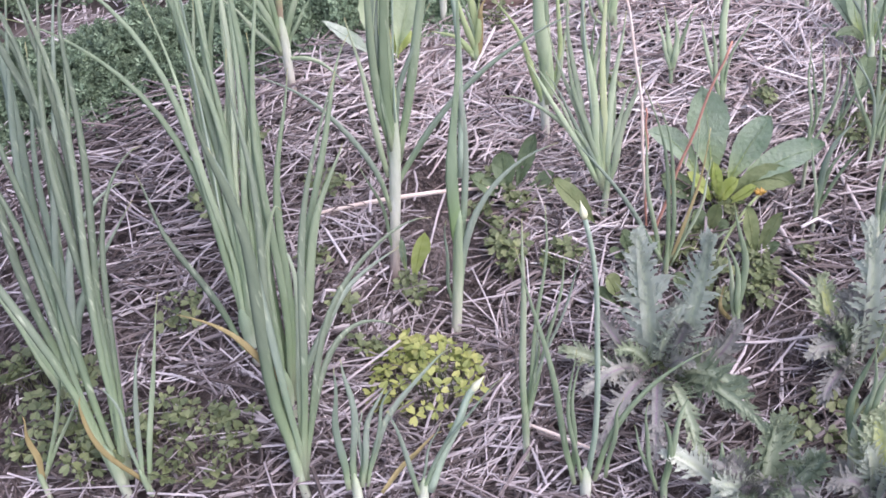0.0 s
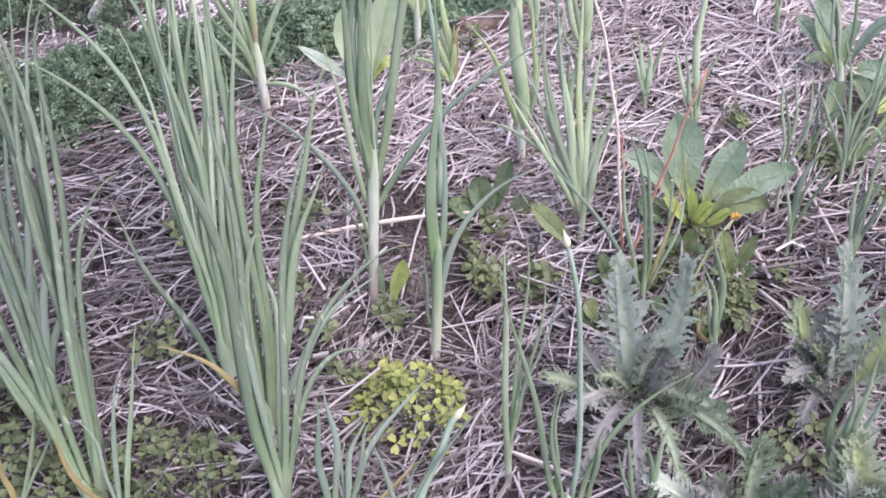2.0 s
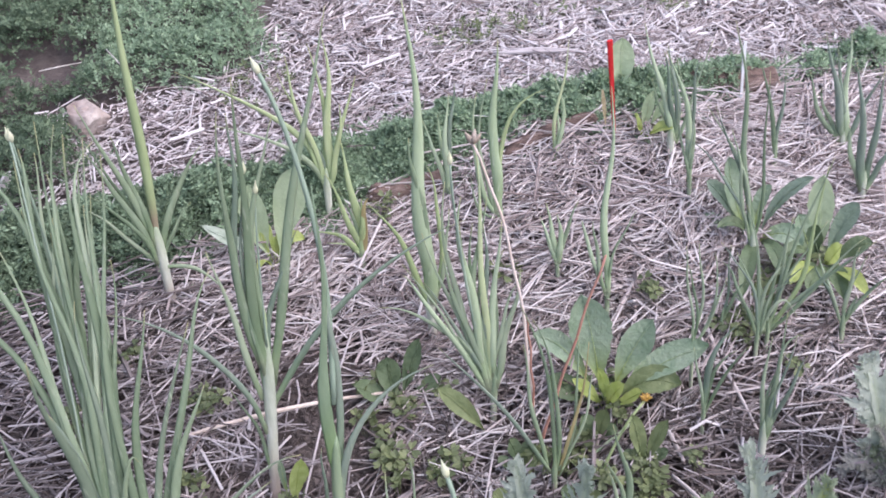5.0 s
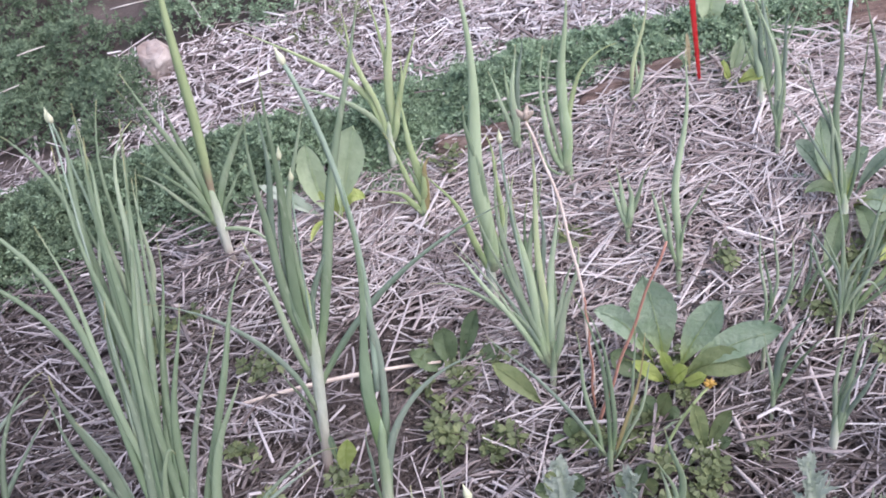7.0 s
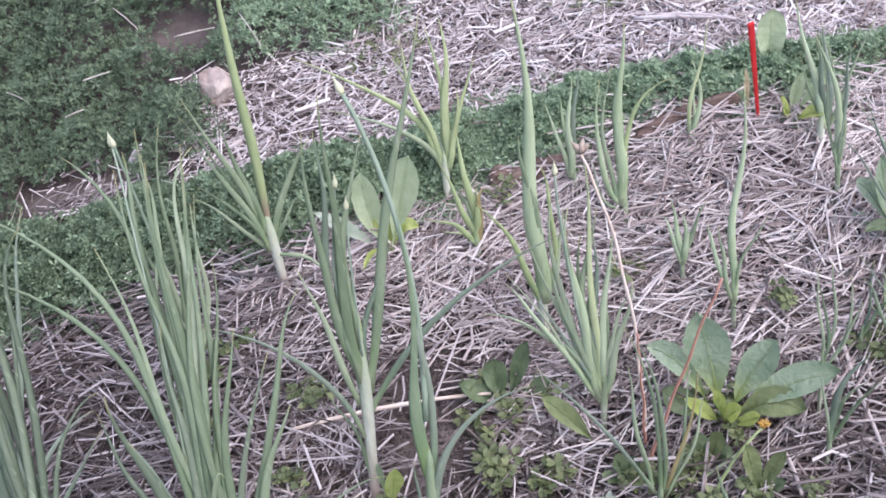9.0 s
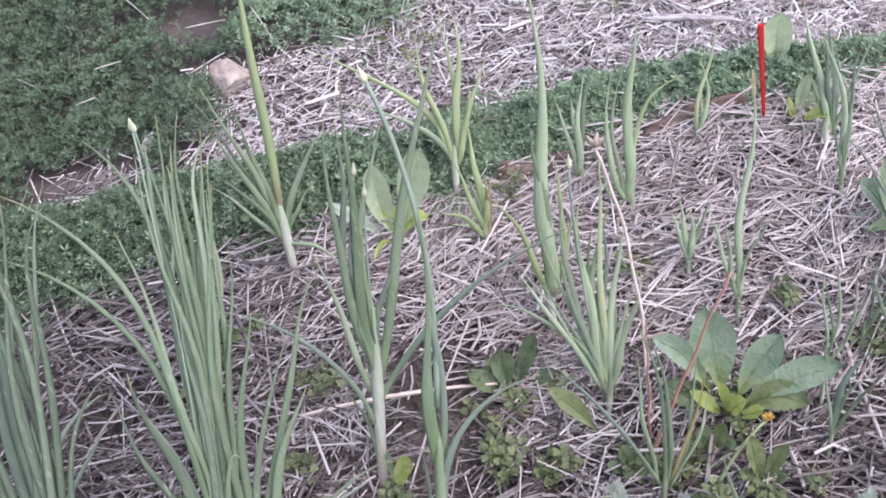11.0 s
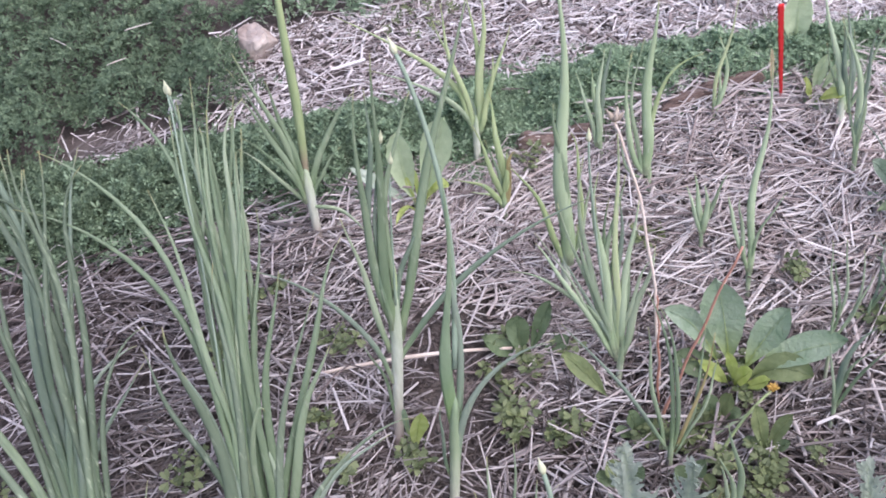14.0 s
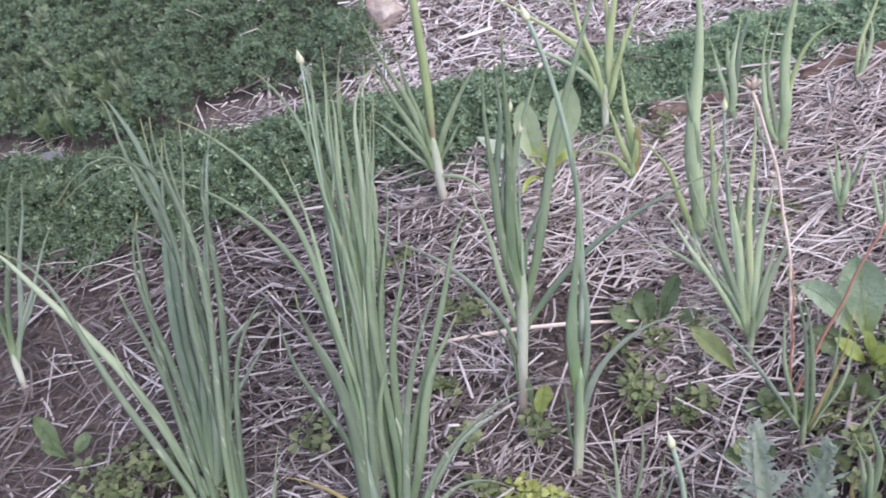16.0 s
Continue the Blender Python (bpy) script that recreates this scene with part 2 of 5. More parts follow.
def gz(x, y):
    """Height of the sloping bed; it levels out far behind and far in front."""
    v = np.asarray(y, float) - 1
    v = np.where(v > 1.2, 1.2 + 1.5 * np.tanh((v - 1.2) / 1.5), np.where(v < -1.6, -1.6 + 1.0 * np.tanh((v + 1.6) / 1.0), v))
    z = 0.239 + 0.0106 * np.clip(x, -4, 4) + 0.2364 * v
    for a, b, h, r in MOUNDS:
        z = z + h * np.exp(-((x - a) ** 2 + (y - b) ** 2) / (2 * r * r))
    return z


BED = 0.024  # the mulch lies this deep on the soil; gz is its top


def mesh(name, verts, faces, material, smooth=False, along=None):
    me = bpy.data.meshes.new(name)
    me.from_pydata([tuple(v) for v in verts] if not isinstance(verts, list) else verts, [], faces)
    me.materials.append(material)
    if smooth:
        me.polygons.foreach_set("use_smooth", [True] * len(me.polygons))
    if along is not None:
        me.attributes.new("along", "FLOAT", "POINT").data.foreach_set("value", list(along))
    me.update()
    return me


def part(name, me, parent, label=""):
    ob = new(name, me)
    ob.parent = parent
    return tagged(ob, label)


def axis(near, far, step):
    mid = np.arange(near[0], near[1] + 1e-6, step)
    low = near[0] - np.geomspace(step * 2, near[0] - far[0], 16)[::-1]
    high = near[1] + np.geomspace(step * 2, far[1] - near[1], 16)
    return np.concatenate([low, mid, high])


gx, gy = axis((-1.7, 1.3), (-80, 80), 0.02), axis((-0.7, 2.1), (-80, 80), 0.02)
GX, GY = np.meshgrid(gx, gy)
bumps = np.array([[0.012 * noise.noise((x * 9, y * 9, 0)) + 0.006 * noise.noise((x * 40, y * 40, 3)) if abs(x) < 2 and abs(y) < 3 else 0 for x in gx] for y in gy])
GZ = gz(GX, GY) + bumps - 0.008 - BED
w = len(gx)
quads = [(j * w + i, j * w + i + 1, (j + 1) * w + i + 1, (j + 1) * w + i) for j in range(len(gy) - 1) for i in range(w - 1)]
tagged(new("ground", mesh("ground", np.stack([GX, GY, GZ], -1).reshape(-1, 3).tolist(), quads, SOIL, True)), "bare brown crumbly garden soil of the sloping bed", "soil", kind="structure")

RNG = np.random.default_rng(7)
SHORT = (-0.5, 0.5)


def front(x):
    """The edge of the mulched bed, where the cover strip begins."""
    return np.interp(x, (-1.5, -0.7, -0.55, -0.48, -0.24, -0.04, 0.15, 0.32, 0.40, 0.47, 0.55, 0.6, 1.2), (0.80, 0.855, 0.845, 0.875, 0.90, 0.945, 0.965, 0.99, 0.968, 0.958, 1.0, 1.02, 1.08))


def back(x):
    return np.interp(x, (-1.5, -0.7, -0.5, -0.24, 0.0, 0.2, 0.36, 0.6, 1.2), (0.99, 1.02, 1.03, 1.035, 1.085, 1.085, 1.055, 1.055, 1.12))


def litter(name, xy, angle, length, width, lift, bend, material, label, category, tilt=0.12, steps=(-0.5, 0.0, 0.5)):
    """Many loose strips lying over one another, joined; steps: where along its length a strip has corners."""
    n, m = len(xy), len(steps)
    d = np.stack([np.cos(angle), np.sin(angle), RNG.normal(0, tilt, n) + 0.2364 * np.sin(angle)], -1)
    d /= np.linalg.norm(d, axis=1)[:, None]
    side = np.stack([-np.sin(angle), np.cos(angle), 0.2364 * np.cos(angle) + RNG.normal(0, 0.25, n)], -1)
    side /= np.linalg.norm(side, axis=1)[:, None]
    up = np.cross(d, side)
    c = np.concatenate([xy, (gz(xy[:, 0], xy[:, 1]) + lift - BED)[:, None]], 1)
    bow = (RNG.normal(0, 1, n) * bend)[:, None] * side + (RNG.normal(0.2, 0.5, n) * bend)[:, None] * up
    verts = np.empty((n, m, 4, 3))
    for k, u in enumerate(steps):
        p = c + d * (u * length)[:, None] + bow * (1 - 4 * u * u)
        p[:, 2] = np.maximum(p[:, 2], gz(p[:, 0], p[:, 1]) + 0.001 - BED)
        a, b = side * (width / 2)[:, None], up * (width * 0.22)[:, None]
        for q, (s, t) in enumerate(((-1, -0.4), (1, -0.4), (0.6, 1), (-0.6, 1))):
            verts[:, k, q] = p + a * s + b * t
    faces = []
    for i in range(n):
        o = i * 4 * m
        for k in range(0, 4 * m - 4, 4):
            for q in range(4):
                r = (q + 1) % 4
                faces.append((o + k + q, o + k + r, o + k + 4 + r, o + k + 4 + q))
        z = o + 4 * m - 4
        faces += [(o + 3, o + 2, o + 1, o), (z, z + 1, z + 2, z + 3)]
    ob = new(name, mesh(name, verts.reshape(-1, 3).tolist(), faces, material))
    return tagged(ob, label, category, kind="stuff")


def scatter(n, box, keep):
    pts = np.stack([RNG.uniform(box[0], box[1], n), RNG.uniform(box[2], box[3], n)], -1)
    return pts[keep(pts[:, 0], pts[:, 1])]


def swathe(xy, spread):
    """Directions of straw: bundles share one, and along the edge of the bed it lies parallel to the edge."""
    drift = np.array([noise.noise((x * 7, y * 7, 11)) + 0.5 * noise.noise((x * 19, y * 19, 12)) for x, y in xy])
    edge = np.clip(1 - (front(xy[:, 0]) - xy[:, 1]) / 0.16, 0, 1) * np.clip(-xy[:, 0] * 4, 0, 1)
    loose = RNG.normal(0, 1, len(xy)) * spread * (1 - 0.45 * edge)
    cross = np.where(RNG.random(len(xy)) < 0.22 * (1 - 0.5 * edge), RNG.uniform(-1.6, 1.6, len(xy)), 0)
    return 0.2 + 0.95 * drift * (1 - 0.6 * edge) + loose + cross


def bed(x, y):
    bare = np.exp(-(((x + 0.085) / 0.075) ** 4 + ((y - 0.615) / 0.125) ** 4))
    thick = (0.34 + 0.66 / (1 + np.exp(-(y - 0.64 + np.where(x < 0, 0.35, 0.05) * x) / 0.07)) * (0.62 + 0.38 * np.clip(x * 4 + 0.6, 0, 1))) * np.interp(x, (-0.85, -0.55, -0.2, 0.75, 1.1), (0.25, 0.62, 1.0, 1.0, 0.3)) * (1 - 0.55 * np.exp(-(((x - 0.24) / 0.13) ** 2 + ((y - 0.42) / 0.15) ** 2)))
    thick = thick * (1 - 0.6 * np.exp(-(((front(x) - y) / 0.035) ** 2)) * np.clip(1.2 - 4 * np.abs(x + 0.2), 0, 1))
    thick = thick * (1 - 0.5 * np.exp(-(((x - 0.32) / 0.2) ** 2 + ((y - 0.17) / 0.12) ** 2)) - 0.4 * np.exp(-(((x + 0.48) / 0.16) ** 2 + ((y - 0.31) / 0.1) ** 2)))
    patch = np.array([noise.noise((a * 11, b * 11, 2)) for a, b in zip(x, y)])
    return (y < front(x) + 0.02) & (RNG.random(len(x)) > 0.97 * bare) & (RNG.random(len(x)) < thick * (1 + 0.8 * patch))


xy = scatter(19000, (-1.3, 1.1, 0.02, 1.12), lambda x, y: (y < front(x) + 0.02) & (((x + 0.085) / 0.075) ** 4 + ((y - 0.615) / 0.125) ** 4 > 1) & (RNG.random(len(x)) > 0.35 * (x < -0.6)))
n = len(xy)
litter("rotted_straw", xy, RNG.normal(0.2, 1.0, n), RNG.gamma(4, 0.009, n).clip(0.008, 0.1), RNG.uniform(0.0012, 0.0042, n), RNG.uniform(0.0, 0.012, n), RNG.uniform(0, 0.004, n), OLD, "dark rotted straw litter under the fresh mulch", "straw", steps=SHORT)
xy = scatter(78000, (-1.3, 1.1, 0.02, 1.12), bed)
n = len(xy)
fresh = 1 / (1 + np.exp(-(xy[:, 0] * np.where(xy[:, 0] < 0, 0.75, 0.08) + xy[:, 1] - 0.62) / 0.08)) > RNG.random(n) * 0.9 + 0.05
dark = ~fresh & (RNG.random(n) < np.interp(xy[:, 0], (-0.9, -0.35, 0.1, 0.4), (0.60, 0.15, 0.25, 0.35)))
fresh = fresh & (RNG.random(n) > np.interp(xy[:, 0], (-0.7, -0.3), (0.35, 0.0)))
for pick, name, surface, label in ((dark, "dark_straw", OLD, "dark straw lying in the mulch"), (fresh, "straw_mulch", STRAW, "loose dry pinkish-beige straw mulch covering the bed"), (~fresh & ~dark, "weathered_straw", GREY_STRAW, "greyed weathered straw lying thinly over dark soil")):
    some = xy[pick]
    n = len(some)
    wide = np.where(RNG.random(n) < 0.035, RNG.uniform(0.0008, 0.002, n), 0)
    litter(name, some, swathe(some, 0.6), RNG.gamma(3.4, 0.022, n).clip(0.012, 0.27), 0.0010 + RNG.gamma(2.2, 0.00052, n).clip(0, 0.0034) + wide, RNG.uniform(0.004, 0.032, n) * (0.5 + 0.5 * (RNG.random(n) < 0.7)), RNG.gamma(1.5, 0.003, n).clip(0, 0.02), surface, label, "straw")


xy = scatter(7600, (-0.18, 0.01, 0.47, 0.76), lambda x, y: ((x + 0.085) / 0.08) ** 4 + ((y - 0.615) / 0.135) ** 4 < RNG.uniform(0.5, 1.2, len(x)))
n = len(xy)
litter("soil_crumbs", xy, RNG.uniform(0, 6.28, n), RNG.gamma(2.5, 0.0013, n).clip(0.0012, 0.009), RNG.gamma(2.5, 0.0011, n).clip(0.0012, 0.006), RNG.uniform(-0.004, 0.006, n), RNG.uniform(0, 0.0005, n), SOIL, "small crumbs of bare soil", "soil", 0.5, SHORT)


def path(x, y):
    """Where the mulched path lies, between the edging strip and the green beyond it."""
    far = np.interp(x, (-0.45, -0.34, -0.1, 0.0, 0.15, 0.3, 0.5), (1.28, 1.29, 1.31, 1.6, 1.6, 1.9, 2.2)) + RNG.normal(0, 0.012, len(x))
    main = (x > -0.44 + RNG.normal(0, 0.03, len(x))) & (y > back(x) - 0.03) & (y < far)
    pocket = (x > -0.70) & (x < -0.48) & (y > back(x) - 0.03) & (y < 1.115 + RNG.normal(0, 0.012, len(x))) & (RNG.random(len(x)) < 0.24)
    return main | pocket


xy = scatter(900, (-1.1, -0.3, 0.98, 1.14), lambda x, y: (((x + 0.98) / 0.09) ** 2 + ((y - 1.045) / 0.028) ** 2 < RNG.uniform(0.5, 1.3, len(x))) | (((x + 0.58) / 0.1) ** 2 + ((y - 1.06) / 0.03) ** 2 < RNG.uniform(0.4, 1.3, len(x))))
n = len(xy)
litter("edge_straw", xy, RNG.normal(0.5, 0.6, n), RNG.gamma(3, 0.016, n).clip(0.012, 0.14), RNG.gamma(3, 0.0008, n).clip(0.001, 0.005), RNG.uniform(0.004, 0.03, n), RNG.uniform(0, 0.006, n), GREY_STRAW, "greyed straw caught between the edging strip and the patch", "straw")
xy = scatter(96000, (-1.1, 1.25, 1.0, 2.2), lambda x, y: path(x, y) & (RNG.random(len(x)) < np.clip((1.3 - x) / 0.5, 0, 1) * np.clip((2.25 - y) / 0.6, 0, 1) * np.where(x < -0.18, 0.72, 1.0)))
n = len(xy)
litter("path_mulch", xy, RNG.normal(0.3, 0.9, n), RNG.gamma(1.9, 0.0145, n).clip(0.006, 0.17), RNG.gamma(2.2, 0.0008, n).clip(0.0008, 0.0062), RNG.uniform(0, 0.028, n), RNG.uniform(0, 0.004, n), CHIPS, "bleached wood-chip and stalk mulch on the path", "mulch", steps=SHORT)
xy = scatter(14000, (-0.5, 1.25, 1.0, 1.9), lambda x, y: path(x, y) & (RNG.random(len(x)) < np.clip(0.14 - 0.4 * x, 0.02, 0.35)))
n = len(xy)
litter("rotted_chips", xy, RNG.uniform(0, 6.28, n), RNG.gamma(2.2, 0.006, n).clip(0.004, 0.05), RNG.gamma(3, 0.0011, n).clip(0.0012, 0.006), RNG.uniform(0.004, 0.03, n), RNG.uniform(0, 0.003, n), OLD, "dark crumbling wood chips among the path mulch", "mulch", steps=SHORT)


def cover(name, pts, height, size, label, material=COVER, loose=0.5):
    """A low dense carpet of shoot tips, each a star of narrow leaflets."""
    n = len(pts)
    top = height
    lev = 1 - RNG.random(n) ** 1.9 * 0.95
    p = np.stack([pts[:, 0], pts[:, 1], gz(pts[:, 0], pts[:, 1]) + top * lev - 0.014], -1)
    nrm = np.stack([RNG.normal(0, loose, n), RNG.normal(-0.25, loose, n), np.ones(n)], -1)
    nrm /= np.linalg.norm(nrm, axis=1)[:, None]
    a0 = RNG.uniform(0, 6.28, n)
    verts, faces = np.empty((n, 6, 4, 3)), []
    ref = np.cross(nrm, np.array([0.3, 0.9, 0.1]))
    ref /= np.linalg.norm(ref, axis=1)[:, None]
    oth = np.cross(nrm, ref)
    s = size * RNG.uniform(0.5, 1.5, n)
    for k in range(6):
        a = a0 + k * 1.047 + RNG.normal(0, 0.25, n)
        d = ref * np.cos(a)[:, None] + oth * np.sin(a)[:, None]
        e = np.cross(nrm, d)
        dd = d * RNG.uniform(0.7, 1.1, n)[:, None] + nrm * RNG.normal(0.25, 0.4, n)[:, None]
        for q, (u, v, h) in enumerate(((0.06, 0, 0), (0.62, 0.21, 0.07), (1.0, 0, 0), (0.62, -0.21, 0.07))):
            verts[:, k, q] = p + dd * (u * s)[:, None] + e * (v * s)[:, None] + nrm * (h * s)[:, None]
    faces = [(i * 4, i * 4 + 1, i * 4 + 2, i * 4 + 3) for i in range(6 * n)]
    return tagged(new(name, mesh(name, verts.reshape(-1, 3).tolist(), faces, material)), label, "ground cover", kind="stuff")


pts = scatter(150000, (-1.5, 1.1, 0.78, 1.2), lambda x, y: (y > front(x) + RNG.normal(0.0, 0.022, len(x)) + 0.018 * np.sin(x * 31 + 1.3 * np.sin(x * 17))) & (y < back(x) + RNG.normal(0, 0.02, len(x)) + 0.012 * np.sin(x * 23)))
v = np.clip((pts[:, 1] - front(pts[:, 0]) + 0.02) / (back(pts[:, 0]) - front(pts[:, 0]) + 0.03), 0, 1)
lump = np.array([0.8 + 0.8 * noise.noise((x * 14, y * 14, 5)) + 0.45 * noise.noise((x * 40, y * 40, 6)) for x, y in pts])
high = (0.012 + np.interp(pts[:, 0], (-0.2, 0.2), (0.052, 0.034)) * np.clip(1 - (2 * v - 1) ** 2, 0, 1)) * np.clip(lump, 0.3, 1.5)
# towards the left, shade on the strip is put in as darker leaves
shady = RNG.random(len(pts)) < np.interp(pts[:, 0], (-0.9, -0.45, -0.1, 0.1), (0.95, 0.72, 0.3, 0.05))
cover("alfalfa_strip", pts[~shady], high[~shady], 0.0072, "low grey-green alfalfa edging strip of small leaflets")
cover("older_alfalfa", pts[shady], high[shady], 0.0070, "darker alfalfa of the edging strip, shade put into its leaf colour", COVER_DARK)
pts = scatter(70000, (-1.9, -0.02, 1.04, 2.1), lambda x, y: (RNG.random(len(x)) < np.clip((x + 1.95) / 0.5, 0, 1) * np.clip((2.15 - y) / 0.5, 0, 1)) & ((x < -0.43 + 0.04 * np.sin(y * 23) + 0.02 * np.sin(y * 57) + RNG.normal(0, 0.022, len(x))) | ((y > 1.30 + 0.012 * np.sin(x * 40) + RNG.normal(0, 0.008, len(x))) & (x < -0.08 + RNG.normal(0, 0.02, len(x))))) & ~((x > -0.70) & (x < -0.50) & (y < 1.115)) & (((x + 0.98) / 0.09) ** 2 + ((y - 1.045) / 0.03) ** 2 > 1) & (((x + 0.45) / 0.1) ** 2 + ((y - 1.40) / 0.05) ** 2 > RNG.uniform(0.4, 1.3, len(x))))
lump = np.array([0.65 + 1.0 * noise.noise((x * 10, y * 10, 8)) + 0.5 * noise.noise((x * 31, y * 31, 4)) for x, y in pts])
fringe = (pts[:, 0] > -0.37 + RNG.normal(0, 0.03, len(pts))) & (pts[:, 1] > 1.27)
high = 0.06 * np.clip(lump, 0.1, 1.5)
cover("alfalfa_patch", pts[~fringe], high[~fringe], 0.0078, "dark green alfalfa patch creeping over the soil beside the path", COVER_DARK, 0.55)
cover("alfalfa_fringe", pts[fringe], high[fringe] * 0.8, 0.0074, "lighter young alfalfa spreading along the far side of the path", COVER, 0.55)
pts = scatter(8000, (-0.28, 1.1, 1.12, 1.75), lambda x, y: np.exp(-(((x + 0.10) / 0.06) ** 2 + ((y - 1.245) / 0.045) ** 2)) + 1.2 * np.exp(-(((x - 0.3) / 0.13) ** 2 + ((y - 1.275) / 0.035) ** 2)) + np.exp(-(((x - 0.65) / 0.12) ** 2 + ((y - 1.3) / 0.05) ** 2)) > RNG.uniform(0.2, 1.2, len(x)))
cover("path_weeds", pts, np.full(len(pts), 0.035), 0.008, "sparse yellowish-green weeds rooted in the path mulch", OXALIS_DULL)


# beyond the part of the garden seen close by, the same bed, strip and path go on more coarsely
inner = lambda x, y: (x > -1.25) & (x < 0.9) & (y > 0.05)
xy = scatter(34000, (-3.0, 2.8, -0.9, 1.2), lambda x, y: (y < front(x) + 0.02) & (~inner(x, y) ) & (RNG.random(len(x)) < np.exp(-(((x) / 2.0) ** 2 + ((y - 0.6) / 1.0) ** 2))))
n = len(xy)
litter("outer_straw", xy, RNG.normal(0.25, 0.9, n), RNG.gamma(4, 0.020, n).clip(0.02, 0.24), RNG.uniform(0.002, 0.005, n), RNG.uniform(0.002, 0.03, n), RNG.uniform(0, 0.01, n), GREY_STRAW, "thin straw mulch running out over the bare soil", "straw")
xy = scatter(9000, (-0.5, 3.2, 1.05, 3.0), lambda x, y: (y > back(x)) & ((x > 0.95) | (y > 1.95)) & (x > -0.35) & (RNG.random(len(x)) < np.exp(-(((x - 0.4) / 1.6) ** 2 + ((y - 1.3) / 0.9) ** 2))))
n = len(xy)
litter("outer_path_mulch", xy, RNG.uniform(0, 6.28, n), RNG.gamma(3, 0.02, n).clip(0.02, 0.2), RNG.uniform(0.004, 0.011, n), RNG.uniform(0, 0.025, n), RNG.uniform(0, 0.006, n), CHIPS, "bleached mulch running on along the path", "mulch")
pts = scatter(80000, (-3.6, 3.4, 0.6, 3.2), lambda x, y: (((y > front(x)) & (y < back(x)) & ((x < -1.45) | (x > 1.05))) | ((x < -0.3) & (y > back(x)) & ((x < -1.65) | (y > 1.85)))) & (RNG.random(len(x)) < 1.3 * np.exp(-(((x + 0.6) / 2.0) ** 2 + ((y - 1.3) / 1.0) ** 2))))
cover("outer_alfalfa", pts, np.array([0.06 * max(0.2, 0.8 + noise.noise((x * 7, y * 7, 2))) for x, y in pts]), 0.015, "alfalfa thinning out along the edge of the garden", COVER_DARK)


# ---- leaves and stems ----


def bez(s, c, e, u):
    return s * (1 - u) ** 2 + c * (2 * u * (1 - u)) + e * u * u


def tube(points, radii, sides=7, flat=1.0, end=False):
    """Vertices, faces and the share of the way for a tapering tube."""
    n = len(points)
    verts, faces, along = [], [], []
    ref = Vector((0, 1, 0.15)).normalized()
    for i, (p, r) in enumerate(zip(points, radii)):
        t = (points[min(i + 1, n - 1)] - points[max(i - 1, 0)]).normalized()
        a = t.cross(ref).normalized()
        b = t.cross(a)
        for k in range(sides):
            g = 2 * math.pi * k / sides
            verts.append(tuple(p + a * (r * math.cos(g)) + b * (r * flat * math.sin(g))))
            along.append(i / (n - 1))
        if i:
            o = (i - 1) * sides
            faces += [(o + k, o + (k + 1) % sides, o + sides + (k + 1) % sides, o + sides + k) for k in range(sides)]
    faces.append(tuple(range(sides))[::-1])
    faces.append(tuple((n - 1) * sides + k for k in range(sides)))
    return verts, faces, along


def stand(name, x, y, turn, label, category, group="", lean=10):
    """An empty at the foot of a plant, turned and leaning up the slope as the plants do."""
    ob = new(name)
    ob.matrix_world = Matrix.Translation((x, y, float(gz(x, y)))) @ Matrix.Rotation(radians(turn), 4, "Z") @ Matrix.Rotation(-radians(lean), 4, "X")
    ob.empty_display_size = 0.02
    return tagged(ob, label, category, group)


